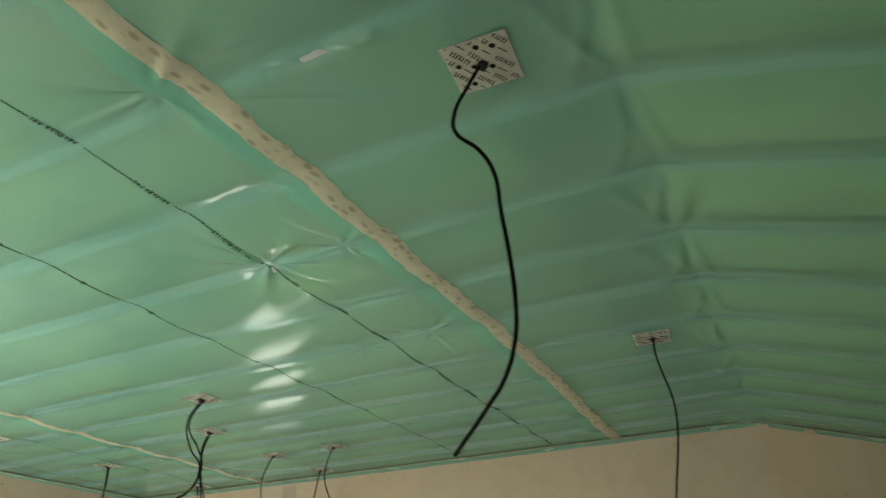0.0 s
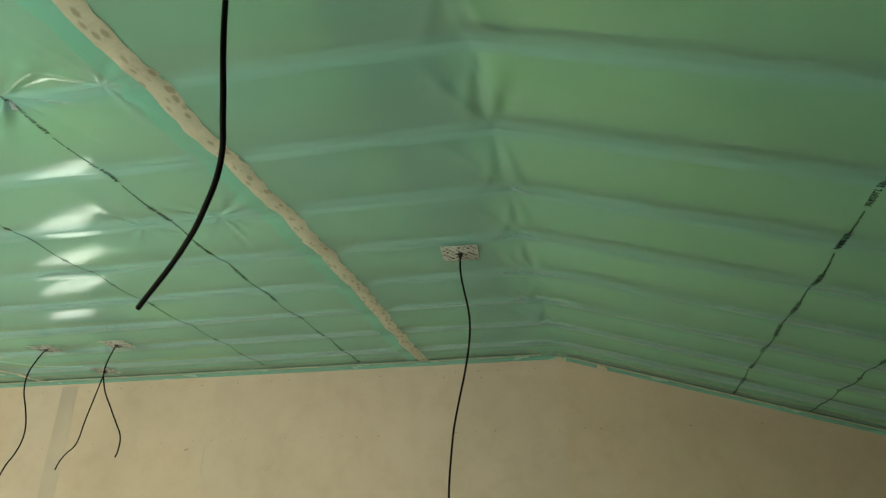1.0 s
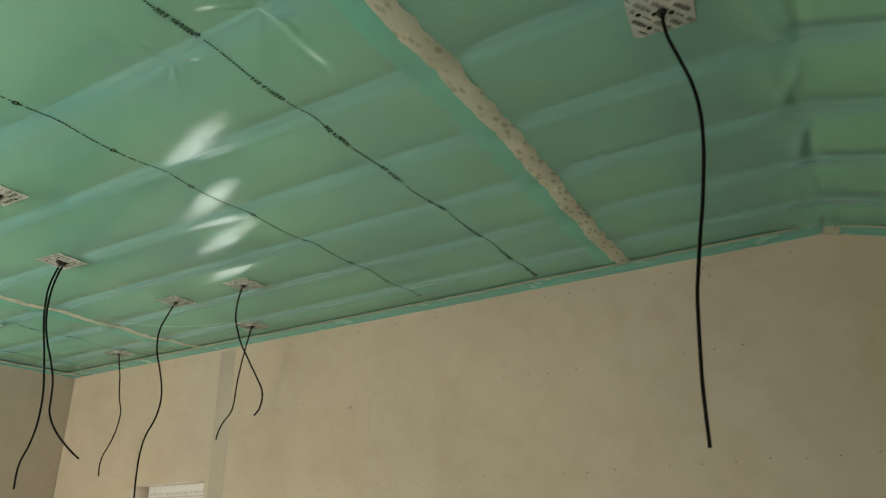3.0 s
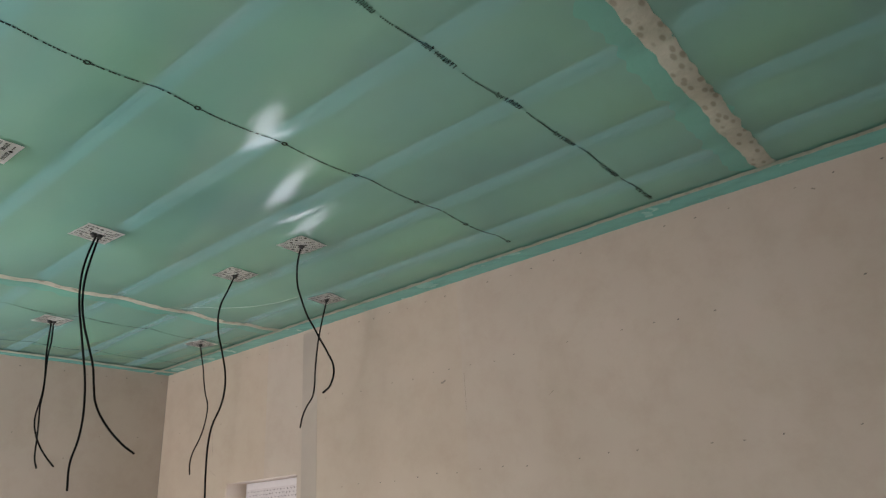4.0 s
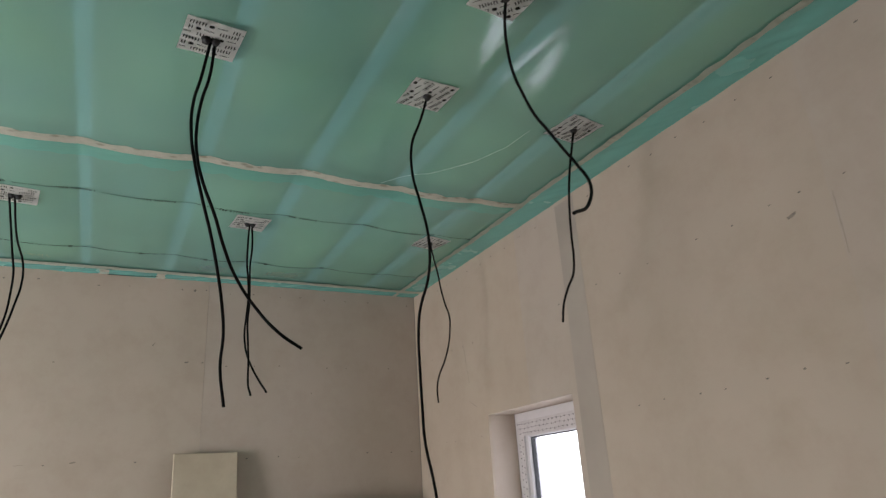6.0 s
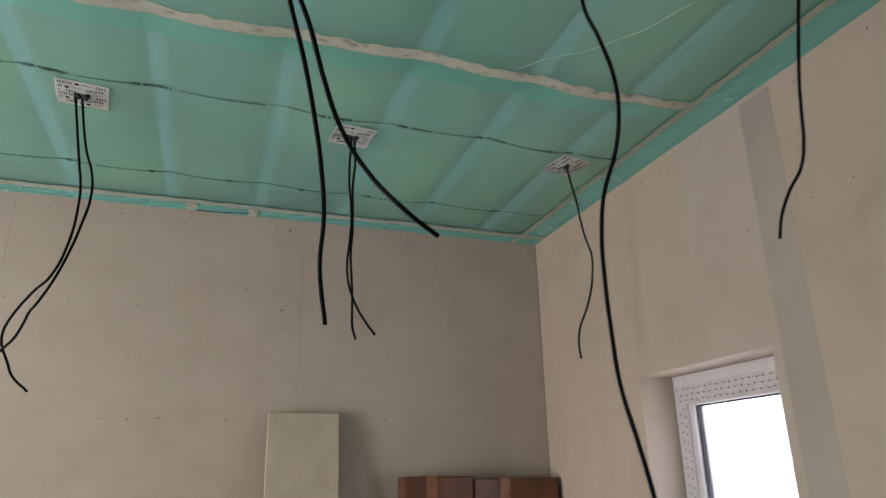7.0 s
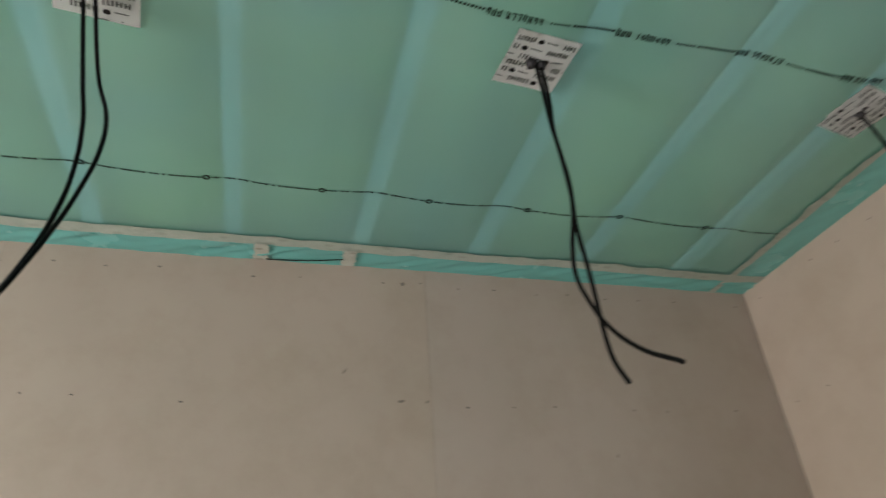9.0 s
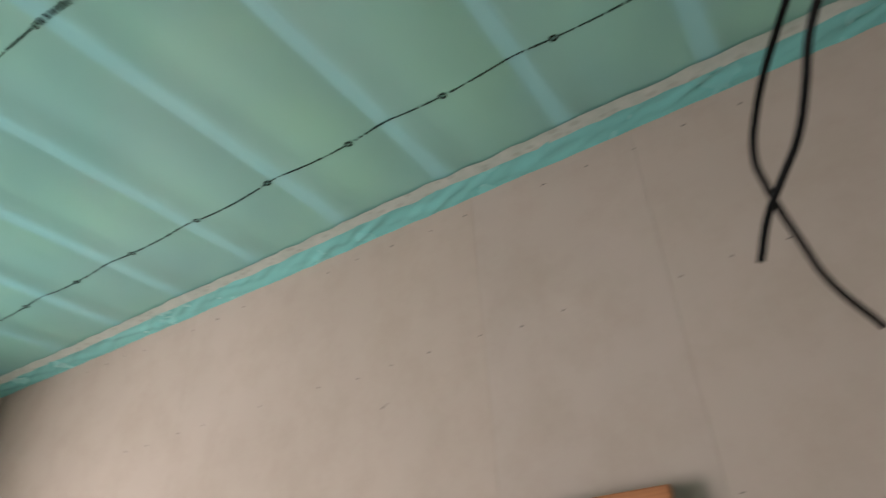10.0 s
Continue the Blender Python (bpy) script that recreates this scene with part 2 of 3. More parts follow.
def film_z(x, y):
    xf = fold_x(y)
    z = H - SLOPE * max(0.0, x - xf)
    s = sag(y)
    edge = smoothstep(0.11, 0.40, x) * smoothstep(0.14, 0.34, -y)
    n1 = noise.noise(Vector((x * 0.9, y * 2.3, 1.7)))
    amp = 0.011 + 0.005 * n1
    z -= amp * s * edge
    z -= (0.0012 + 0.0028 * smoothstep(3.2, 3.7, x)) * edge * s * noise.noise(Vector((x * 3.1, y * 5.0, 4.2)))
    d = x - xf
    # the film bridges the fold and gathers in pleats that fan out from the profiles
    if abs(d) < 0.40:
        ph = ((y + FIRST) / PITCH) % 1.0
        bay = math.floor((y + FIRST) / PITCH)
        z -= (0.013 + 0.008 * noise.noise(Vector((y * 3, 2, 8)))) * s * math.exp(-(d / 0.11) ** 2)
        swell = max(0.0, math.sin(math.pi * ph)) ** 0.7
        for j, (lean, from_near) in enumerate(((-0.10, 0), (0.055, 0), (-0.03, 1), (-0.15, 1))):
            r = noise.noise(Vector((bay * 3.7 + 0.31, j * 2.3 + 0.17, 4.4)))
            q = 1 - ph if from_near else ph
            c = d - (lean + 0.12 * r) * q - 0.012 * math.sin(5 * q + 6 * r)
            w = (0.007 + 0.030 * q) * (0.8 + 0.5 * r)
            z -= (0.0050 + 0.0065 * r) * swell * (math.exp(-(c / w) ** 2) - 0.5 * math.exp(-((c - 1.7 * w) / (1.3 * w)) ** 2))

    if 3.4 < x < 4.85 and y < -2.0:
        z += facet_lift(x, y)
    for px, py, a, r in PINCHES:
        dx, dy = x - px, y - py
        rr = math.hypot(dx, dy)
        if rr < 3 * r:
            th = math.atan2(dy, dx)
            w = math.sin(9 * th + 5 * noise.noise(Vector((px, th * 1.3, 0.3)))) * (0.5 + 0.5 * math.sin(3 * th + px * 7))
            z -= a * 0.5 * w * min(1, rr / (0.25 * r)) * math.exp(-(rr / r) ** 1.3) * edge
    return z


# ---- ceiling ----
def film_sheet():
    xs = np.concatenate([np.arange(0.085, 3.495, 0.020), np.arange(3.50, 4.795, 0.0065), np.arange(4.80, 5.64, 0.012), np.arange(5.65, EAST + 0.01, 0.04)])
    ys = np.concatenate([np.arange(-0.125, -1.795, -0.016), np.arange(-1.80, -4.195, -0.0065), np.arange(-4.20, SOUTH - 0.02, -0.018)])
    verts = [(x, y, film_z(x, y)) for y in ys for x in xs]
    nx = len(xs)
    faces = [(j * nx + i, j * nx + i + 1, (j + 1) * nx + i + 1, (j + 1) * nx + i) for j in range(len(ys) - 1) for i in range(nx - 1)]
    me = bpy.data.meshes.new("ceiling")
    me.from_pydata(verts, [], faces)
    me.polygons.foreach_set("use_smooth", [True] * len(faces))
    me.materials.append(M_FILM)
    return new("ceiling", me)


ceiling = tagged(film_sheet(), "pale green plastic vapour barrier film stretched under steel profiles", "ceiling", kind="structure")


def slanted(bm, y0, y1, x0, x1, lo, hi):
    """A bar from x0 to x1 that follows flat ceiling and slope, lo to hi above the film's plane."""
    ym = 0.5 * (y0 + y1)
    xf = fold_x(ym)
    prof = [x for x in (x0, xf, x1)]
    rows = []
    for x in prof:
        zb = H - SLOPE * max(0.0, x - xf)
        rows.append([bm.verts.new((x, y, zb + h)) for y, h in ((y0, lo), (y1, lo), (y1, hi), (y0, hi))])
    for a, b in zip(rows, rows[1:]):
        for i in range(4):
            bm.faces.new((a[i], a[(i + 1) % 4], b[(i + 1) % 4], b[i]))
    bm.faces.new(rows[0])
    bm.faces.new(rows[-1][::-1])


bm = bmesh.new()
fr = random.Random(8)
for i, y in enumerate(BATTENS):
    w = 0.021 + 0.002 * math.sin(i * 2.3)
    slanted(bm, y - w, y + w, 0.0, EAST, 0.006, 0.032)
    # slivers added along the edges to imitate the blur of the hazy film
    x = 0.01
    while x < 7.4:
        xf = fold_x(y)
        for side in (-1, 1):
            wd, ln = fr.uniform(0.004, 0.009), 0.006 + 0.013 * fr.random() ** 1.3
            pts = []
            for ex, ey in ((x, 0.0), (x + wd, 0.0), (x + wd / 2 + fr.uniform(-0.002, 0.002), ln)):
                pts.append(bm.verts.new((ex, y + side * (w + ey), H - SLOPE * max(0.0, ex - xf) + 0.007)))
            bm.faces.new(pts)
        x += 0.0075
part("ceiling_profiles", bm, M_LATH, ceiling, "galvanised steel profiles behind the film")
def wool_pads(name, material, label, span):
    """Pads of wool between the profiles; span(y) gives x0, x1, y0, y1 of the pad south of a profile."""
    bm = bmesh.new()
    for y in BATTENS:
        xf = fold_x(y)
        x0, x1, ya, yb = span(y, xf)
        rows = []
        for x in np.linspace(x0, x1, 24):
            zb = H - SLOPE * max(0.0, x - xf)
            row = []
            for k in range(9):
                u = k / 8
                yy = ya + (yb - ya) * u + (0.016 * noise.noise(Vector((x * 4, y * 3, 5 + (k > 4)))) if x0 > 0 and k in (0, 8) else 0.0)
                row.append(bm.verts.new((x, yy, zb + 0.050 - 0.012 * math.sin(math.pi * u) + 0.006 * noise.noise(Vector((x * 3, yy * 6, 2))))))
            rows.append(row)
        for r, q in zip(rows, rows[1:]):
            for k in range(8):
                bm.faces.new((r[k], r[k + 1], q[k + 1], q[k]))
    return part(name, bm, material, ceiling, label)


# full pads over the flat ceiling; on the slope they are cut short beside each profile
wool_pads("insulation", M_WOOL, "yellowish mineral wool behind the film", lambda y, xf: (-0.15, xf, y - PITCH, y))
wool_pads("slope_insulation", M_WOOL_SLOPE, "yellow mineral wool behind the sloping film, lightened to look better lit", lambda y, xf: (xf, EAST + 0.1, y - PITCH + 0.010, y - 0.028))
bm = bmesh.new()
slanted(bm, 0.32, SOUTH - 0.3, -0.32, EAST + 0.3, 0.17, 0.26)
tagged(link("roof", bm, M_MASONRY), "plain grey roof deck above the insulation", "roof", kind="structure")
# dark sheet added above the pad gaps: stands for the shade beside each profile
bm = bmesh.new()
slanted(bm, 0.15, SOUTH - 0.15, -0.15, EAST + 0.1, 0.075, 0.10)
part("shade_sheet", bm, M_SHADE_SHEET, ceiling, "dark blue-grey sheet above the insulation, added as shade beside the profiles")
bm = bmesh.new()
box(bm, 4.75, 5.01, SOUTH, 0.0, H + 0.034, H + 0.044)
part("beam", bm, M_BEAM, ceiling, "dark grey beam along the fold behind the film")


# ---- printed lines of plain bars on the film ----
def ink_bar(bm, x, y, ly, lx, slant=0.0):
    """A bar lying on the film's underside: ly along y, lx across."""
    pts = [(x - lx / 2, y - ly / 2 - slant), (x + lx / 2, y - ly / 2 + slant), (x + lx / 2, y + ly / 2 + slant), (x - lx / 2, y + ly / 2 - slant)]
    top = [bm.verts.new((a, b, film_z(a, b) - 0.0012)) for a, b in pts]
    low = [bm.verts.new((a, b, film_z(a, b) - 0.0018)) for a, b in pts]
    bm.faces.new(low[::-1])
    for i in range(4):
        j = (i + 1) % 4
        bm.faces.new((top[i], top[j], low[j], low[i]))


def line_x(x0, skew, y):
    return x0 + skew * y + 0.010 * noise.noise(Vector((x0, y * 2.1, 3.3)))


def bold_line(x0, skew, y_from, y_to, rnd, period):
    bm = bmesh.new()
    y = y_from
    while y > y_to:
        q = y
        for k in range(10):                     # a long and a short row of tall marks: two strokes and a cross bar
            if k == 7:
                q -= 0.007
            wd = rnd.uniform(0.0070, 0.0088)
            tall = rnd.uniform(0.015, 0.018)
            x = line_x(x0, skew, q) + rnd.uniform(-0.001, 0.001)
            ink_bar(bm, x, q - 0.0013, 0.0026, tall, rnd.uniform(-0.001, 0.001))
            if rnd.random() < 0.75:
                ink_bar(bm, x + rnd.choice((-0.4, 0.0, 0.4)) * tall, q - wd / 2, wd, 0.0026)
            if rnd.random() < 0.8:
                ink_bar(bm, x + rnd.choice((0.0, 0.2)) * tall, q - wd + 0.0013, 0.0026, tall * rnd.choice((0.55, 1.0)), rnd.uniform(-0.001, 0.001))
            q -= 0.0122
        for k in range(12):                     # small script
            wd = rnd.uniform(0.004, 0.008)
            ink_bar(bm, line_x(x0, skew, q) + 0.001, q - wd / 2, wd * 0.75, 0.0060, 0.0008)
            q -= wd + 0.0022
        q -= 0.008
        for k in range(6):                      # a row of dots
            ink_bar(bm, line_x(x0, skew, q), q, 0.004, 0.005)
            q -= 0.008
        y -= period
    return part("print_line", bm, M_INK, ceiling, "dark printed line of bars")


def fine_line(x0, skew, y_from, y_to, rnd):
    bm = bmesh.new()
    y = y_from
    while y > y_to:
        q = y
        x = line_x(x0, skew, q)
        for k in range(8):                      # a small ring
            a = k * math.pi / 4
            ink_bar(bm, x + 0.0075 * math.cos(a), q + 0.0075 * math.sin(a), 0.0060, 0.0060)
        q -= 0.014
        while q > y - 0.285:
            wd = rnd.uniform(0.004, 0.012)
            ink_bar(bm, line_x(x0, skew, q), q - wd / 2, wd, rnd.uniform(0.004, 0.0065))
            q -= wd + (0.0024 if rnd.random() < 0.85 else 0.010)
        y -= 0.302
    return part("print_line", bm, M_INK, ceiling, "thin dark printed line with rings")


rnd = random.Random(5)
bold_line(1.042, -0.017, -0.057, SOUTH + 0.1, rnd, 0.2975)
fine_line(0.398, -0.006, -0.128, SOUTH + 0.1, rnd)
bold_line(3.925, 0.040, -0.190, SOUTH + 0.1, rnd, 0.302)
fine_line(3.285, 0.040, -0.258, SOUTH + 0.1, rnd)
bold_line(6.210, 0.045, -0.150, SOUTH + 0.1, rnd, 0.300)
fine_line(6.605, 0.035, -0.100, SOUTH + 0.1, rnd)


# ---- seams: doubled film and fleece tape ----
def ribbon(bm, place, n, w0, w1, rnd, wav=0.003, lift=0.0025, cols=5):
    """A strip along n+1 steps; place(s, u) gives a point at s in 0..1 along, u metres across."""
    rows = []
    for i in range(n + 1):
        s = i / n
        a = w0 + wav * noise.noise(Vector((s * n * 0.22, 1.0, w0 * 9)))
        b = w1 + wav * noise.noise(Vector((s * n * 0.22, 7.0, w1 * 9)))
        rows.append([bm.verts.new(place(s, a + (b - a) * k / (cols - 1))) for k in range(cols)])
    for r, q in zip(rows, rows[1:]):
        for k in range(cols - 1):
            bm.faces.new((r[k], r[k + 1], q[k + 1], q[k]))


def seam(x_at, half):
    def on_film(drop, rim=0.0):
        def place(s, u):
            y = -0.13 + (SOUTH + 0.02 + 0.13) * s
            x = x_at(y) + u
            ripple = 0.0006 * noise.noise(Vector((x * 40, y * 40, 2.0)))
            if rim:
                k = u / half
                ripple += rim * k * k * (1.2 if k > 0 else 0.75) - 0.0012 * (1 - k * k) * (0.5 + noise.noise(Vector((x * 22, y * 22, 6.0))))
            return (x, y, film_z(x, y) - drop + ripple)
        return place
    bm = bmesh.new()
    ribbon(bm, on_film(0.0016), 420, -0.105, half - 0.01, rnd, 0.034, cols=12)
    lap = link("film_overlap", bm, M_LAP, None, smooth=True)
    tagged(lap, "green film lap doubled along a taped seam", "film", kind="structure")
    bm = bmesh.new()
    ribbon(bm, on_film(0.0044, 0.0026), 500, -half, half, rnd, 0.009, cols=9)
    tape = link("seam_tape", bm, M_TAPE, None, smooth=True)
    tagged(tape, "wrinkled beige fleece tape along a film seam", "tape", kind="structure")


def tape_a_x(y):
    return 4.345 + 0.02 * y + (0.05 * (y + 2.2) if y < -2.2 else 0.0) + 0.006 * math.sin(y * 3.1)


seam(tape_a_x, 0.035)
seam(lambda y: 1.480 + 0.009 * math.sin(y * 5.0 + 1), 0.023)


# a long thin crease in the film beside the narrow seam
CREASE_LINE = ((1.516, -0.816), (1.579, -0.760), (1.652, -0.664), (1.812, -0.551), (1.955, -0.491), (2.083, -0.476))
bm = bmesh.new()
rows = []
for i in range(51):
    t = i / 50 * (len(CREASE_LINE) - 1)
    k = min(int(t), len(CREASE_LINE) - 2)
    f = t - k
    x = CREASE_LINE[k][0] * (1 - f) + CREASE_LINE[k + 1][0] * f
    y = CREASE_LINE[k][1] * (1 - f) + CREASE_LINE[k + 1][1] * f
    w = 0.0011 * math.sin(math.pi * (0.08 + 0.84 * i / 50))
    z = film_z(x, y) - 0.0012
    rows.append([bm.verts.new((x + w * a, y - w * a, z - b)) for a, b in ((-1, 0.0), (0, 0.0016), (1, 0.0))])
for a, b in zip(rows, rows[1:]):
    for i in range(2):
        bm.faces.new((a[i], a[i + 1], b[i + 1], b[i]))
tagged(link("film_crease", bm, M_PALE, None, smooth=True), "thin pale crease standing out of the green film", "film", kind="structure")


# ---- doubled film along the walls, with the tape that holds the sheet to it ----
def edge_strip(name, along, length, n, width, tape_w, drop, crumple):
    """along(s) -> (point on wall line at ceiling height, inward normal); the flap runs from the wall to the tape."""
    def flap(s, u):
        p, nrm = along(s)
        d = s * length
        crease = 0.004 * noise.noise(Vector((d * 7 + 2 * u, u * 1.5, 3))) + 0.0045 * noise.noise(Vector((d * 21 - 4 * u, u * 1.2, 8)))
        crease *= crumple * (0.35 + 0.65 * math.sin(math.pi * min(1.0, max(0.0, u))))
        return Vector(p) + Vector(nrm) * (width * (1 - u)) + Vector((0, 0, -drop * (1 - u) - 0.003 + crease))
    bm = bmesh.new()
    ribbon(bm, flap, n * 3, -0.04, 1.0, rnd, 0.0, cols=10)
    ob = link(name + "_flap", bm, M_FLAP, None, smooth=True)
    tagged(ob, "green doubled film strip between ceiling tape and wall", "film", kind="structure")

    def tp(s, u):
        p, nrm = along(s)
        d = s * length
        wob = 0.0022 * noise.noise(Vector((d * 16, u * 60, 5)))
        sway = 0.006 * noise.noise(Vector((d * 2.2, 4, 1)))
        return Vector(p) + Vector(nrm) * (width + tape_w / 2 - 0.004 + sway + u) + Vector((0, 0, -drop - 0.0045 + 0.5 * wob))
    bm = bmesh.new()
    ribbon(bm, tp, n * 3, -tape_w / 2, tape_w / 2, rnd, 0.009, cols=5)
    ob = link(name + "_tape", bm, M_EDGE_TAPE, None, smooth=True)
    tagged(ob, "narrow beige fleece tape along the ceiling edge", "tape", kind="structure")


FOLD = fold_x(0)
edge_strip("trim_west", lambda s: ((0.0, s * SOUTH, H), (1, 0, 0)), 5.1, 120, 0.096, 0.046, 0.002, 1.7)
edge_strip("trim_back", lambda s: ((s * FOLD, 0.0, H), (0, -1, 0)), 5.2, 120, 0.128, 0.029, 0.002, 0.8)
edge_strip("trim_back_slope", lambda s: ((FOLD + s * (EAST - FOLD), 0.0, H - SLOPE * s * (EAST - FOLD)), (0, -1, 0)), 3.0, 80, 0.110, 0.029, 0.002, 0.8)


# ---- walls, floor ----
floor_bm = bmesh.new()
box(floor_bm, -0.3, EAST + 0.3, SOUTH - 0.3, 0.3, -0.15, 0.0)
floor = tagged(link("floor", floor_bm, M_CONCRETE), "bare grey screed floor", "floor", kind="structure")

TOP = H + 0.16
x0, x1, z0, z1 = WIN
bm = bmesh.new()
prism(bm, [(5.0, 0), (EAST + 0.3, 0), (EAST + 0.3, H - SLOPE * (EAST + 0.3 - 5.2) + 0.15), (5.2, H + 0.15), (5.0, H + 0.15)], 0.3065, Matrix.Translation((0, 0.0135, 0)))
for a in ((-0.02, x0 - 0.012, 0, TOP), (x1 + 0.012, 5.0, 0, TOP), (x0 - 0.012, x1 + 0.012, 0, z0 - 0.012), (x0 - 0.012, x1 + 0.012, z1 + 0.012, TOP)):
    box(bm, a[0], a[1], 0.0135, 0.32, a[2], a[3])
wall_back = tagged(link("wall_north", bm, M_MASONRY), "tall wall of raw plasterboard with a small window", "wall", kind="structure")
bm = bmesh.new()
box(bm, -0.32, -0.0135, SOUTH - 0.3, 0.32, 0, TOP)
wall_west = tagged(link("wall_west", bm, M_MASONRY), "raw plasterboard wall with screw rows and open joints", "wall", kind="structure")
bm = bmesh.new()
for a in ((0.0, 1.1, 0, TOP), (2.8, 3.1, 0, TOP), (4.5, EAST + 0.3, 0, TOP), (1.1, 2.8, 0, 0.3), (1.1, 2.8, 2.1, TOP), (3.1, 4.5, 2.05, TOP)):
    box(bm, a[0], a[1], SOUTH - 0.3, SOUTH, a[2], a[3])
tagged(link("wall_south", bm, M_BOARD), "plain pale plasterboard wall", "wall", kind="structure")
bm = bmesh.new()
box(bm, EAST, EAST + 0.3, SOUTH, 0.0135, 0, H - SLOPE * (EAST - 5.2) + 0.16)
tagged(link("wall_east", bm, M_BOARD), "plain pale plasterboard knee wall", "wall", kind="structure")

M_NORTH = Matrix.Identity(4)                                   # u = x, depth = y
M_WEST = Matrix.Rotation(radians(90), 4, "Z")                  # u = y, depth = -x


def board_piece(poly, m, parent):
    bm = bmesh.new()
    prism(bm, poly, 0.0125, m)
    return part("plasterboard", bm, M_BOARD, parent)


G = 0.0004
def top_at(x):
    return TOP - 0.05 if x < 5.222 else TOP - 0.05 - SLOPE * (x - 5.222)


TOPB, MID = H + 0.05, 1.213
board_piece([(0.0009, 0), (x0 - G, 0), (x0 - G, z1), (MID - 0.0001, z1), (MID - 0.0001, TOPB), (0.0009, TOPB)], M_NORTH, wall_back)
board_piece([(x0 + G, 0), (x1 - G, 0), (x1 - G, z0), (x0 + G, z0)], M_NORTH, wall_back)
board_piece([(x1 + G, 0), (1.6899, 0), (1.6899, TOPB), (MID + 0.0001, TOPB), (MID + 0.0001, z1), (x1 + G, z1)], M_NORTH, wall_back)
joints = [1.690, 2.768, 4.003, 5.222, 6.45, 7.68, EAST]
for a, b in zip(joints, joints[1:]):
    ga, gb = (G if a < 2 else 0.00003), (G if b < 2 else 0.00003)
    board_piece([(a + ga, 0), (b - gb, 0), (b - gb, top_at(b)), (a + ga, top_at(a))], M_NORTH, wall_back)
joints = [-0.002, -1.257, -2.510, -3.015, -4.26, SOUTH]
for a, b in zip(joints, joints[1:]):
    board_piece([(b + G, 0), (a - G, 0), (a - G, H + 0.05), (b + G, H + 0.05)], M_WEST, wall_west)

# smoothed filler over the joint beside the window
bm = bmesh.new()
box(bm, 1.560, 1.692, -0.0007, 0.0, 0.0, H - 0.02)
part("joint_filler", bm, M_FILLER, wall_back, "smooth grey filler over a board joint")

# plasterboard lining of the window reveal
for args in ((x0 - 0.011, x0, z0, z1), (x1, x1 + 0.011, z0, z1)):
    bm = bmesh.new()
    box(bm, args[0], args[1], 0.0128, REVEAL, args[2] - 0.011, args[3] + 0.011)
    part("reveal_lining", bm, M_BOARD, wall_back)
for zz in ((z0 - 0.011, z0), (z1, z1 + 0.011)):
    bm = bmesh.new()
    box(bm, x0, x1, 0.0128, REVEAL, zz[0], zz[1])
    part("reveal_lining", bm, M_BOARD, wall_back)


# rows of screw heads
def screw_rows(name, spots, m, parent):
    bm = bmesh.new()
    r2 = random.Random(name)
    for u, v in spots:
        if r2.random() < 0.25:
            continue
        u += r2.uniform(-0.018, 0.018)
        v += r2.uniform(-0.008, 0.008)
        a, b = r2.uniform(0.0035, 0.007), r2.uniform(0.0018, 0.0032)
        ring = [bm.verts.new(m @ Vector((u + a * math.cos(k * math.pi / 3), -0.0012, v + b * math.sin(k * math.pi / 3) + 0.12 * a * math.cos(k * math.pi / 3)))) for k in range(6)]
        tip = bm.verts.new(m @ Vector((u, -0.0002, v)))
        for k in range(6):
            bm.faces.new((ring[k], ring[(k + 1) % 6], tip))
    ob = part(name, bm, M_SCREW, parent, "rows of dark screw heads")
    ob["kind"] = "stuff"


spots = []
for v in (2.640, 2.232, 1.742, 1.26, 0.80, 0.33):
    spots += [(-0.05 - 0.136 * k, v) for k in range(37)]
screw_rows("screw_heads", spots, M_WEST, wall_west)
spots = []
for v in (2.642, 2.250, 1.762, 1.25, 0.78, 0.30):
    for k in range(60):
        u = 0.08 + 0.131 * k
        if v > (2.645 if u < 5.2 else 2.645 - SLOPE * (u - 5.2)) or (x0 - 0.03 < u < x1 + 0.03 and v < z1 + 0.03):
            continue
        spots.append((u, v))
screw_rows("screw_heads", spots, M_NORTH, wall_back)


def wall_marks(spots, m, parent):
    """Pencil strokes and small scuffs: u, v, length, width, turn."""
    bm = bmesh.new()
    for u, v, ln, wd, turn in spots:
        c, q = math.cos(turn), math.sin(turn)
        pts = [(u + c * a - q * b, v + q * a + c * b) for a, b in ((-ln / 2, -wd / 2), (0, -wd * 0.7), (ln / 2, -wd * 0.2), (ln / 2, wd / 2), (0, wd * 0.4), (-ln / 2, wd * 0.3))]
        prism(bm, pts, 0.0003, m @ Matrix.Translation((0, -0.0005, 0)))
    ob = part("scuff_marks", bm, M_SCUFF, parent, "thin pencil strokes and scuffs")
    ob["kind"] = "stuff"


wall_marks([(2.777, 2.13, 0.18, 0.0016, 1.56), (1.60, 1.62, 0.012, 0.012, 0.2), (0.635, 2.17, 0.26, 0.0015, -1.40),
            (0.68, 1.93, 0.09, 0.0016, -0.5), (3.25, 2.05, 0.03, 0.0015, 0.6), (2.645, 2.20, 0.03, 0.010, 0.2), (4.70, 2.60, 0.014, 0.006, 0.4),
            (4.45, 2.61, 0.016, 0.005, -0.5), (1.64, 1.78, 0.010, 0.010, 0.8)], M_NORTH, wall_back)
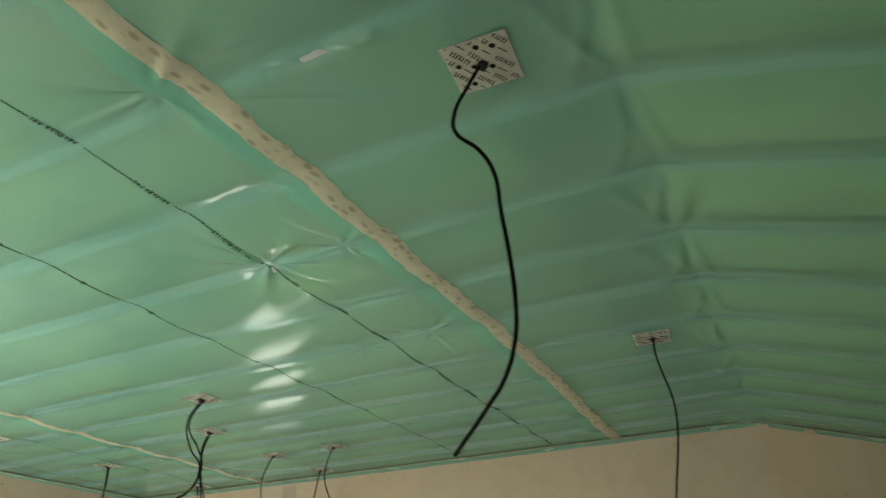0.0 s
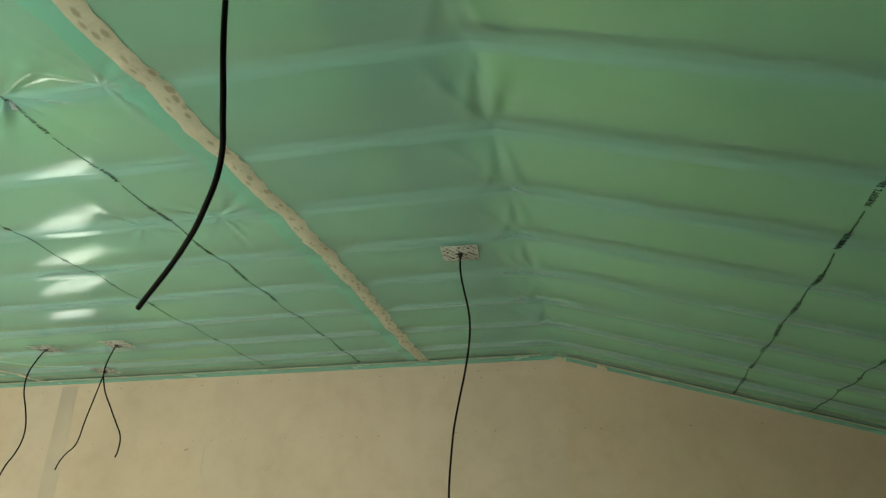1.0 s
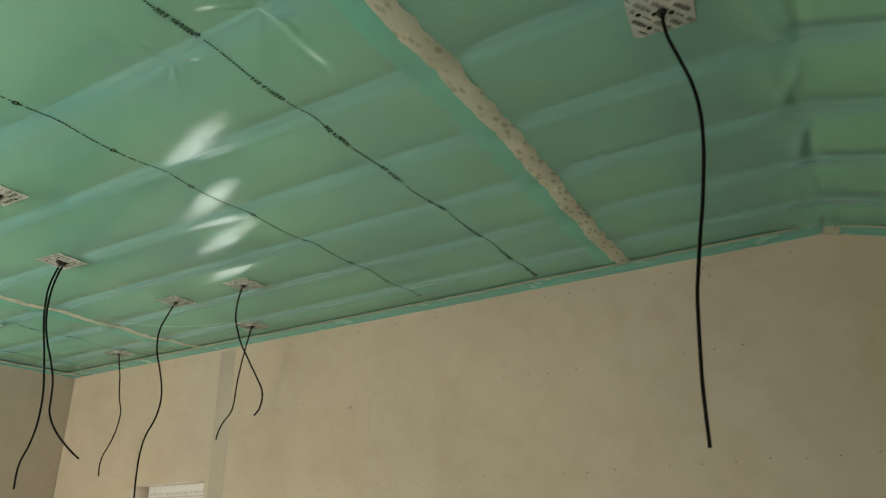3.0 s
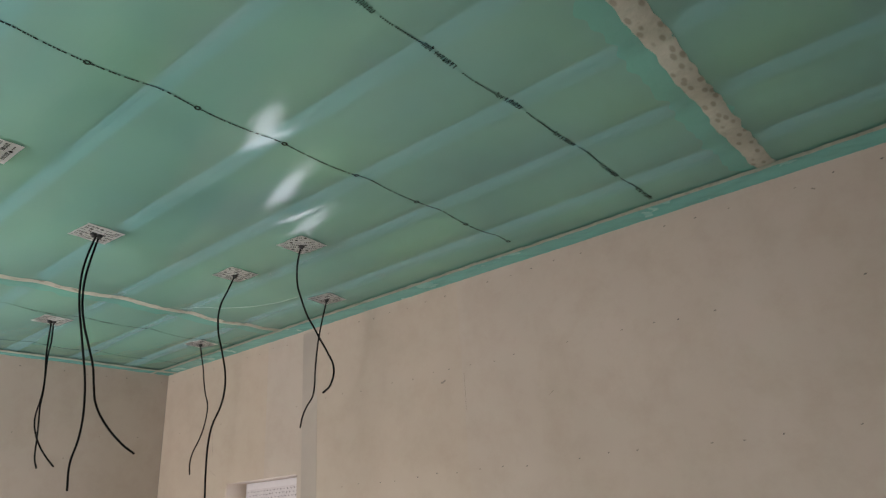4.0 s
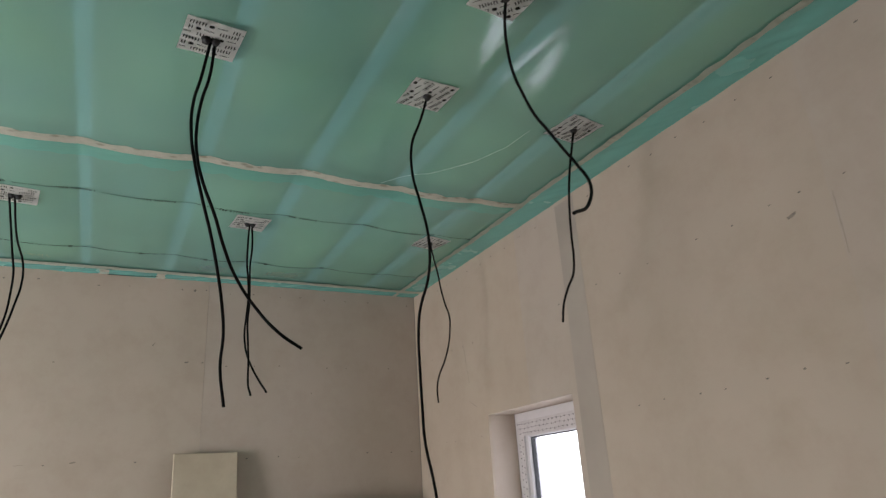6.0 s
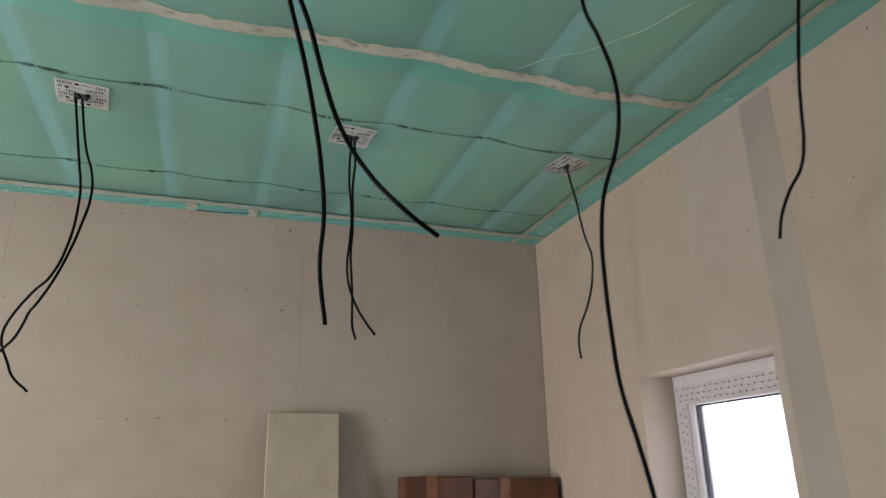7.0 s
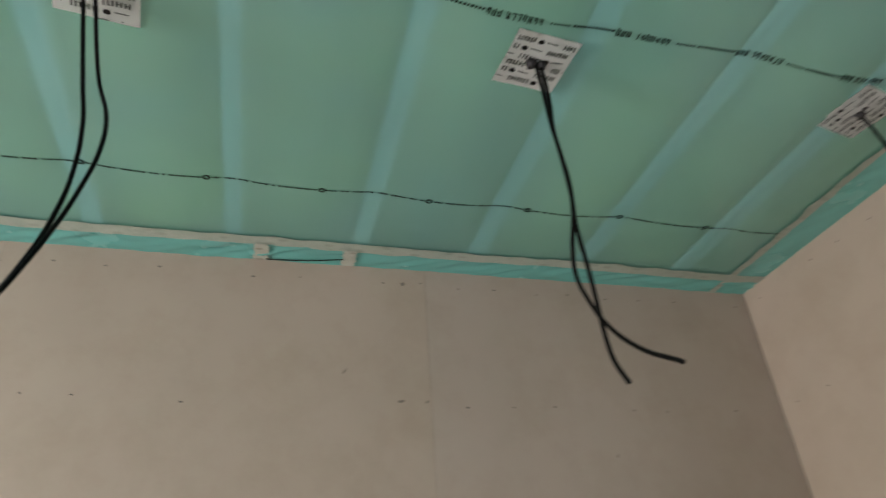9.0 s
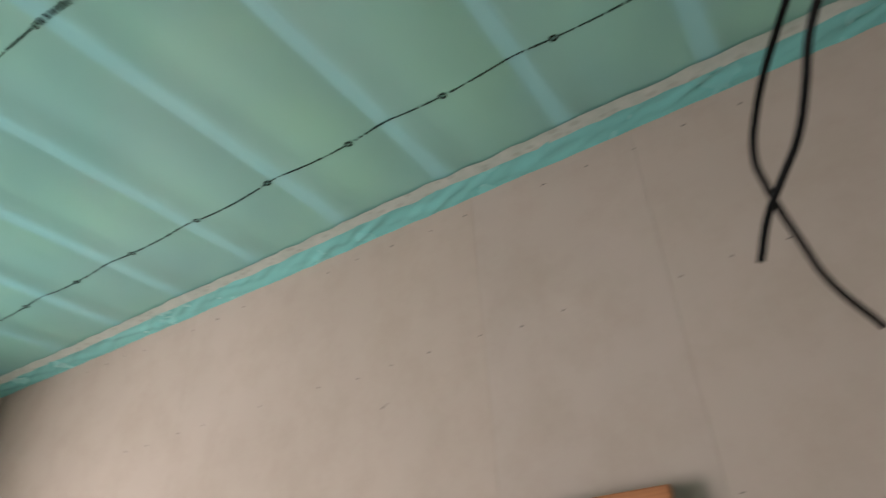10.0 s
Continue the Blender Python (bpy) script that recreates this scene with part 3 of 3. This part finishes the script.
wall_marks([(-1.333, 2.642, 0.014, 0.012, 0.3), (-1.35, 2.24, 0.02, 0.008, 0.1), (-1.27, 2.24, 0.014, 0.006, 0.5), (-1.52, 2.33, 0.02, 0.004, 0.9),
            (-1.83, 1.745, 0.025, 0.006, 0.1), (-0.67, 2.08, 0.012, 0.004, 1.1), (-2.05, 1.74, 0.04, 0.0014, 0.05), (-3.35, 2.12, 0.03, 0.003, 0.4)], M_WEST, wall_west)


# ---- back window ----
def window():
    w = empty("window_1", (0.5 * (x0 + x1), REVEAL, z0))
    inv = Matrix.Translation((-w.location[0], -w.location[1], -w.location[2]))
    def put(name, bm, mt, parent=w, label="", smooth=False):
        bm.transform(inv)
        return part(name, bm, mt, parent, label, smooth)
    fw, ft, y0, y1 = 0.068, 0.092, REVEAL + 0.002, REVEAL + 0.07
    bm = bmesh.new()
    box(bm, x0 - 0.01, x0 + fw, y0, y1, z0 - 0.01, z1 + 0.01, 0.004)
    box(bm, x1 - fw, x1 + 0.01, y0, y1, z0 - 0.01, z1 + 0.01, 0.004)
    box(bm, x0 + fw, x1 - fw, y0, y1, z1 - ft, z1 + 0.01, 0.004)
    box(bm, x0 + fw, x1 - fw, y0, y1, z0 - 0.01, z0 + fw, 0.004)
    fr = put("window_frame", bm, M_PVC, w, "white plastic frame")
    # sash
    bm = bmesh.new()
    a, b, sw = x0 + fw - 0.002, x1 - fw + 0.002, 0.032
    c, d = z0 + fw - 0.004, z1 - ft + 0.004
    box(bm, a, a + sw, y0 + 0.005, y1 - 0.005, c, d, 0.006)
    box(bm, b - sw, b, y0 + 0.005, y1 - 0.005, c, d, 0.006)
    box(bm, a + sw, b - sw, y0 + 0.005, y1 - 0.005, d - sw, d, 0.006)
    box(bm, a + sw, b - sw, y0 + 0.005, y1 - 0.005, c, c + sw, 0.006)
    sash = put("sash", bm, M_PVC, w)
    bm = bmesh.new()
    for q in ((a + sw - 0.001, a + sw + 0.004, c + sw, d - sw), (b - sw - 0.004, b - sw + 0.001, c + sw, d - sw), (a + sw, b - sw, d - sw - 0.004, d - sw + 0.001)):
        box(bm, q[0], q[1], y0 + 0.018, y0 + 0.045, q[2], q[3])
    put("gasket", bm, M_SEAL, w, "dark rubber gasket")
    bm = bmesh.new()
    box(bm, a + sw - 0.003, b - sw + 0.003, y0 + 0.028, y0 + 0.034, c + sw - 0.003, d - sw + 0.003)
    gl = put("pane", bm, M_GLASS, w, "clear glass pane")
    gl.visible_shadow = False
    # fleece tape on the frame, with its small printed marks
    bm = bmesh.new()
    box(bm, x0 + 0.010, x1 - 0.010, y0 - 0.0016, y0 - 0.0004, z1 - 0.112, z1 - 0.040)
    box(bm, x0 + 0.010, x0 + 0.066, y0 - 0.0016, y0 - 0.0004, z0 + 0.01, z1 - 0.113)
    box(bm, x1 - 0.066, x1 - 0.010, y0 - 0.0016, y0 - 0.0004, z0 + 0.01, z1 - 0.113)
    tp = put("frame_tape", bm, M_FRAME_TAPE, w, "white fleece tape with small dark print")
    bm = bmesh.new()
    r2 = random.Random(3)
    def mark(u, v, s):
        u, v = u + r2.uniform(-0.0015, 0.0015), v + r2.uniform(-0.0015, 0.0015)
        box(bm, u - 0.5 * s, u + s, y0 - 0.0021, y0 - 0.0017, v - 0.4 * s, v + 0.5 * s)
        box(bm, u + 0.1 * s, u + 0.9 * s, y0 - 0.0021, y0 - 0.0017, v - s, v - 0.4 * s)
    # rows of one large and one small mark, staggered
    k = 0
    for u in np.arange(x0 + 0.022, x1 - 0.015, 0.0165):
        for j in range(3):
            big = (k + j) % 2 == 0
            mark(u + 0.006 * j, z1 - 0.054 - 0.022 * j, 0.0047 if big else 0.0019)
        k += 1
    for v in np.arange(z0 + 0.03, z1 - 0.125, 0.0165):
        for xa in (x0, x1 - 0.076):
            for j in range(2):
                mark(xa + 0.026 + 0.024 * j, v + 0.006 * j, 0.0044 if (k + j) % 2 == 0 else 0.0015)
        k += 1
    put("tape_print", bm, M_PRINT, tp)
    return tagged(w, "small white plastic window with fleece tape round its frame", "window", kind="structure")


window()

# pale rendered house beyond the window, far brighter than the room
bm = bmesh.new()
box(bm, -14, 12, 9.0, 9.4, -3, 1.1)
tagged(link("backdrop", bm, M_OUT), "pale rendered neighbouring wall in daylight", "backdrop", kind="structure")
bm = bmesh.new()
box(bm, -60, 60, 0.5, 120, -0.6, -0.5)
tagged(link("ground", bm, M_CONCRETE), "pale bare ground outside the window", "ground", kind="structure")


# ---- cable sleeves (square fleece patches) ----
PLACES = {}


def sleeve(key, x, y, turn, side, holes, print_turn=0):
    z = film_z(x, y) - 0.006
    PLACES[key] = Vector((x, y, z - 0.002))
    rr = random.Random(key)
    base = empty("cable_sleeve", (x, y, z))
    base.rotation_euler = (0, math.atan(SLOPE) * 0, radians(turn))
    h = side / 2
    bm = bmesh.new()
    n = 10
    grid = []
    for j in range(n + 1):
        row = []
        for i in range(n + 1):
            u, v = -h + side * i / n, -h + side * j / n
            bow = 0.003 * noise.noise(Vector((u * 22 + x, v * 22, y))) - 0.006 * math.exp(-(u * u + v * v) / 0.0009)
            row.append(bm.verts.new((u, v, bow)))
        grid.append(row)
    for j in range(n):
        for i in range(n):
            bm.faces.new((grid[j][i], grid[j + 1][i], grid[j + 1][i + 1], grid[j][i + 1]))
    bmesh.ops.solidify(bm, geom=bm.faces[:], thickness=0.0012)
    fl = part("fleece", bm, M_PATCH, base, "", True)
    # printed rows of plain bars and dots
    bm = bmesh.new()
    spin = Matrix.Rotation(radians(print_turn), 4, "Z")
    def bow_at(u, v):
        return 0.003 * noise.noise(Vector((u * 22 + x, v * 22, y))) - 0.006 * math.exp(-(u * u + v * v) / 0.0009)
    def bar(u, v, lu, lv):
        c = spin @ Vector((u, v, 0))
        if max(abs(c.x), abs(c.y)) + max(lu, lv) / 2 > h:
            return
        zb = bow_at(c.x, c.y)
        box(bm, u - lu / 2, u + lu / 2, v - lv / 2, v + lv / 2, zb - 0.0018, zb - 0.0013, 0.0, spin)
    def blob(u, v, r):
        """A small heart-like spot."""
        c = spin @ Vector((u, v, 0))
        if max(abs(c.x), abs(c.y)) + r > h:
            return
        zb = bow_at(c.x, c.y) - 0.0016
        ring = []
        for k in range(12):
            a = 2 * math.pi * k / 12
            rad = r * (1.0 + 0.18 * math.sin(a) - 0.22 * math.exp(-((a - math.pi / 2) / 0.5) ** 2))
            ring.append(bm.verts.new(spin @ Vector((u + rad * math.cos(a), v + rad * math.sin(a), zb))))
        bm.faces.new(ring[::-1])
    # each row: a word of tall bars, a spot, a word of small bars, shifted from row to row
    row, v, period = 0, -1.4 * h + 0.004, 0.118
    while v < 1.4 * h:
        u = -1.4 * h - period + (0.0, 0.062, 0.028)[row % 3] + rr.uniform(-0.004, 0.004)
        while u < 1.4 * h:
            q = u
            for k in range(7):
                wd = 0.0026
                tall = rr.uniform(0.0115, 0.0135)
                bar(q + wd / 2, v, wd, tall)
                if k % 2:
                    bar(q + wd + 0.0012, v + rr.choice((-1, 0, 1)) * tall * 0.38, 0.0034, 0.0022)
                q += wd + 0.0050
            blob(q + 0.010, v, 0.0070)
            q += 0.024
            for k in range(8):
                wd = rr.uniform(0.0016, 0.0030)
                bar(q + wd / 2, v - 0.001, wd, 0.0026)
                q += wd + 0.0010
            u += period
        v += 0.0225
        row += 1
    part("print", bm, M_PRINT, fl, "black printed bars and dots")
    # moulded collars round the cables
    for hx, hy in holes:
        bm = bmesh.new()
        bmesh.ops.create_cone(bm, cap_ends=True, segments=16, radius1=0.0065, radius2=0.014, depth=0.014, matrix=pose(hx, hy, -0.010))
        part("collar", bm, M_SEAL, base, "black rubber collar", True)
    return tagged(base, "white fleece cable sleeve with black print on film", "cable sleeve", group="cable sleeves on the ceiling")


ONE = ((0.0, 0.0),)
TWO = ((0.0, -0.012), (0.001, 0.011))


def cable(key, offsets, radius=0.0041):
    c = bpy.data.curves.new("cable", "CURVE")
    c.dimensions, c.bevel_depth, c.bevel_resolution, c.resolution_u, c.use_fill_caps = "3D", radius, 3, 6, True
    p0 = PLACES[key]
    pts = [p0 + Vector(o) for o in offsets]
    pts[0] = pts[0] + Vector((0, 0, 0.004))
    s = c.splines.new("BEZIER")
    s.bezier_points.add(len(pts) - 1)
    for b, q in zip(s.bezier_points, pts):
        b.co, b.handle_left_type, b.handle_right_type = q, "AUTO", "AUTO"
    tmp = bpy.data.objects.new("tmp_cable", c)
    scene.collection.objects.link(tmp)
    me = bpy.data.meshes.new_from_object(tmp.evaluated_get(bpy.context.evaluated_depsgraph_get()))
    bpy.data.objects.remove(tmp)
    me.name = "cable"
    me.materials.clear()
    me.materials.append(M_CABLE)
    for f in me.polygons:
        f.use_smooth = True
    ob = new("cable", me)
    return tagged(ob, "black electric cable hanging loose from a ceiling sleeve", "cable", group="cables hanging from the ceiling")


sleeve("p1", 4.810, -3.620, 3, 0.150, ONE, 55)
sleeve("p2", 4.864, -1.813, 4, 0.152, ONE, 52)
sleeve("p3", 2.613, -2.094, 2, 0.150, TWO)
sleeve("p4", 2.191, -1.568, 5, 0.150, TWO, 90)
sleeve("p5", 2.165, -0.914, 2, 0.150, ONE, 20)
sleeve("p6", 2.650, -0.919, 5, 0.150, ONE, 40)
sleeve("p7", 2.141, -0.326, 10, 0.150, ONE)
sleeve("p8", 0.946, -0.328, 12, 0.150, ONE)
sleeve("p9", 0.953, -1.222, 5, 0.150, TWO, 90)
sleeve("p10", 0.971, -2.113, 7, 0.155, TWO, 90)
cable('p1', [(-0.001, -0.001, 0.001), (-0.025, -0.026, -0.073), (-0.048, -0.054, -0.164), (-0.041, -0.069, -0.231), (0.005, -0.069, -0.290), (0.035, -0.077, -0.359), (0.047, -0.088, -0.457), (0.055, -0.086, -0.542), (0.050, -0.058, -0.611), (0.030, -0.013, -0.660), (-0.003, 0.018, -0.712), (-0.057, 0.064, -0.746), (-0.142, 0.111, -0.808)])
cable('p2', [(0.000, 0.000, 0.000), (0.006, -0.036, -0.099), (0.024, -0.065, -0.194), (0.040, -0.069, -0.274), (0.043, -0.059, -0.338), (0.035, -0.036, -0.401), (0.022, -0.018, -0.463), (0.006, 0.001, -0.525), (-0.010, 0.013, -0.584), (-0.025, 0.021, -0.645), (-0.039, 0.028, -0.708), (-0.048, 0.037, -0.768), (-0.057, 0.052, -0.828), (-0.066, 0.074, -0.886), (-0.072, 0.092, -0.945), (-0.077, 0.107, -1.004)])
cable('p3', [(0.002, 0.002, 0.000), (-0.035, -0.037, -0.124), (-0.009, -0.009, -0.258), (0.027, 0.029, -0.333), (0.006, 0.007, -0.455), (-0.040, -0.043, -0.505), (-0.095, -0.102, -0.539)])
cable('p3', [(0.008, 0.009, 0.000), (-0.028, -0.030, -0.138), (0.015, 0.016, -0.255), (0.035, 0.038, -0.333), (0.012, 0.013, -0.443), (-0.034, -0.037, -0.495), (-0.123, -0.132, -0.549)])
cable('p4', [(-0.001, 0.000, -0.001), (-0.027, -0.015, -0.102), (-0.002, -0.032, -0.200), (0.019, -0.033, -0.301), (0.031, -0.019, -0.395), (0.021, 0.005, -0.482), (0.001, 0.031, -0.560), (-0.029, 0.054, -0.634), (-0.073, 0.076, -0.708), (-0.123, 0.091, -0.773), (-0.173, 0.095, -0.848), (-0.208, 0.114, -0.941)])
cable('p4', [(0.001, 0.011, -0.003), (-0.035, 0.007, -0.087), (-0.019, -0.010, -0.175), (0.008, -0.020, -0.275), (0.045, -0.018, -0.375), (0.070, -0.002, -0.459), (0.056, 0.030, -0.530), (0.017, 0.061, -0.595), (-0.036, 0.101, -0.651), (-0.050, 0.148, -0.713), (-0.024, 0.208, -0.788), (-0.037, 0.267, -0.821)])
cable('p5', [(-0.001, 0.002, -0.001), (-0.034, -0.013, -0.073), (-0.042, -0.041, -0.154), (-0.031, -0.051, -0.256), (0.016, -0.053, -0.377), (0.034, -0.042, -0.476), (0.026, -0.035, -0.541), (0.001, -0.033, -0.608), (-0.036, -0.044, -0.685), (-0.062, -0.041, -0.756), (-0.074, -0.036, -0.846), (-0.066, -0.038, -0.949), (-0.045, -0.044, -1.048), (-0.022, -0.037, -1.140), (0.014, -0.043, -1.225), (0.055, -0.056, -1.330), (0.098, -0.066, -1.440)])
cable('p6', [(-0.001, 0.000, 0.000), (-0.033, 0.010, -0.049), (-0.069, 0.034, -0.096), (-0.101, 0.066, -0.143), (-0.118, 0.103, -0.193), (-0.104, 0.123, -0.261), (-0.077, 0.138, -0.319), (-0.053, 0.156, -0.377), (-0.026, 0.171, -0.434), (0.010, 0.172, -0.498), (0.053, 0.121, -0.583), (0.109, 0.030, -0.639)])
cable('p7', [(0.001, 0.001, -0.000), (0.002, -0.021, -0.077), (0.002, -0.040, -0.151), (-0.005, -0.049, -0.218), (-0.023, -0.045, -0.282), (-0.045, -0.033, -0.336), (-0.062, -0.023, -0.393), (-0.086, -0.005, -0.448), (-0.125, 0.015, -0.498), (-0.179, 0.025, -0.536), (-0.223, 0.032, -0.585), (-0.254, 0.044, -0.637)])
cable('p8', [(0.000, -0.001, -0.003), (0.008, 0.012, -0.087), (0.009, 0.028, -0.160), (-0.002, 0.045, -0.230), (-0.014, 0.070, -0.308), (-0.016, 0.091, -0.370), (-0.022, 0.092, -0.442), (-0.031, 0.083, -0.516), (-0.036, 0.059, -0.591), (-0.038, 0.026, -0.663), (-0.030, 0.009, -0.723), (-0.015, 0.004, -0.790)])
cable('p9', [(-0.002, -0.001, -0.006), (0.023, -0.010, -0.118), (0.028, -0.010, -0.205), (0.028, -0.002, -0.283), (0.036, -0.001, -0.362), (0.033, -0.005, -0.434), (0.006, -0.005, -0.494), (-0.010, 0.001, -0.538), (-0.003, 0.012, -0.592), (0.010, 0.031, -0.645), (0.050, 0.051, -0.701), (0.137, 0.065, -0.763)])
cable('p9', [(0.000, 0.009, -0.005), (-0.001, 0.014, -0.113), (0.004, 0.007, -0.196), (0.011, 0.008, -0.283), (0.018, 0.008, -0.380), (0.022, 0.003, -0.457), (0.025, 0.007, -0.539), (0.021, 0.013, -0.616), (0.025, 0.013, -0.674), (0.037, 0.013, -0.724), (0.048, 0.020, -0.756), (0.052, 0.021, -0.764)])
cable('p10', [(0.005, -0.020, -0.002), (-0.027, 0.020, -0.230), (-0.041, 0.031, -0.296), (-0.065, 0.030, -0.366), (-0.060, 0.022, -0.484), (-0.058, -0.008, -0.592), (-0.113, -0.063, -0.637), (-0.158, -0.123, -0.719), (-0.178, -0.138, -0.756), (-0.185, -0.137, -0.783), (-0.196, -0.135, -0.797), (-0.240, -0.125, -0.835), (-0.267, -0.116, -0.867), (-0.339, -0.080, -0.910)])
cable('p10', [(-0.001, -0.002, -0.000), (-0.096, 0.016, -0.136), (-0.080, 0.053, -0.249), (-0.068, 0.060, -0.335), (-0.063, 0.049, -0.415), (-0.043, 0.034, -0.510), (-0.017, 0.006, -0.625), (-0.015, -0.021, -0.688), (-0.077, -0.054, -0.708), (-0.110, -0.073, -0.741), (-0.135, -0.095, -0.777), (-0.161, -0.120, -0.798), (-0.186, -0.146, -0.822), (-0.205, -0.168, -0.860)])


# ---- things on and against the west wall ----
def leaning_board():
    """A strip of grey board that leans on the wall."""
    b = empty("leaning_board", (0.30, -1.228, 0.0))
    lean = math.atan2(0.30 - 0.045, 1.75)
    bm = bmesh.new()
    m = Matrix.Rotation(-lean, 4, "Y")
    box(bm, -0.010, 0.010, -0.156, 0.156, 0.003, 1.785, 0.004, m)
    part("board", bm, M_GREYBOARD, b)
    return tagged(b, "narrow grey cement board leaning on plasterboard wall", "board")


leaning_board()


def carton(y0, y1, xf, top, seam_y):
    b = empty("cardboard_box", (xf / 2, 0.5 * (y0 + y1), 0.0))
    bx, by = b.location[0], b.location[1]
    bm = bmesh.new()
    box(bm, 0.012 - bx, xf - bx, y0 - by, y1 - by, 0.0, top, 0.006)
    part("body", bm, M_CARD, b)
    bm = bmesh.new()
    box(bm, 0.004 + 0.012 - bx, xf + 0.0012 - bx, seam_y - 0.025 - by, seam_y + 0.025 - by, 0.002, top + 0.0012, 0.0004)
    part("packing_tape", bm, M_PACK, b, "shiny packing tape")
    return tagged(b, "tall brown cardboard carton standing against the wall", "box", group="cartons in the corner")


carton(-0.787, -0.464, 0.135, 1.490, -0.66)
carton(-0.456, -0.025, 0.125, 1.477, -0.30)


def plank():
    b = empty("wooden_plank", (0.12, -2.768, 0.0))
    bm = bmesh.new()
    m = Matrix.Rotation(-0.05, 4, "Y")
    box(bm, -0.011, 0.011, -0.16, 0.16, 0.002, 1.777, 0.005, m)
    part("board", bm, M_WOOD, b)
    return tagged(b, "orange-brown wooden plank leaning on the wall", "plank")


plank()

# pieces of tape that hold the doubled film at the fold
for x in (FOLD + 0.02, FOLD + 0.27):
    bm = bmesh.new()
    r3 = random.Random(str(x))
    rows = []
    for i in range(6):
        k = i / 5
        rows.append([bm.verts.new((x + u * 0.030 + r3.uniform(-0.006, 0.006), -0.120 + 0.115 * k, H - SLOPE * max(0.0, x + u * 0.030 - FOLD) - 0.012 + r3.uniform(-0.002, 0.001))) for u in (-1, -0.3, 0.3, 1)])
    for a, b in zip(rows, rows[1:]):
        for i in range(3):
            bm.faces.new((a[i], a[i + 1], b[i + 1], b[i]))
    bmesh.ops.recalc_face_normals(bm, faces=bm.faces[:])
    tagged(link("tape_piece", bm, M_TAPE, None, smooth=True), "short piece of beige tape at the ceiling fold", "tape", group="tape pieces on the film edge")

# pieces of tape across the doubled film, and the printed line that shows between them
for y in (-1.792, -1.516):
    bm = bmesh.new()
    r3 = random.Random(str(y))
    rows = []
    for i in range(7):
        k = i / 6
        rows.append([bm.verts.new((0.104 - 0.096 * k, y + u * 0.022 + r3.uniform(-0.004, 0.004), H - 0.010 + 0.002 * k + r3.uniform(-0.002, 0.001))) for u in (-1, -0.3, 0.3, 1)])
    for a, b in zip(rows, rows[1:]):
        for i in range(3):
            bm.faces.new((a[i], a[i + 1], b[i + 1], b[i]))
    bmesh.ops.recalc_face_normals(bm, faces=bm.faces[:])
    ob = link("tape_piece", bm, M_TAPE, None, smooth=True)
    tagged(ob, "short piece of beige tape across the film edge", "tape", group="tape pieces on the film edge")

bm = bmesh.new()
for k in range(24):
    t = k / 23
    y = -1.770 + 0.232 * t
    x = 0.016 + 0.030 * t * t
    box(bm, x - 0.0030, x + 0.0030, y - 0.0055, y + 0.0055, H - 0.0095, H - 0.0085)
tagged(link("printed_edge_line", bm, M_INK), "dark printed line on the doubled film", "film", kind="structure")
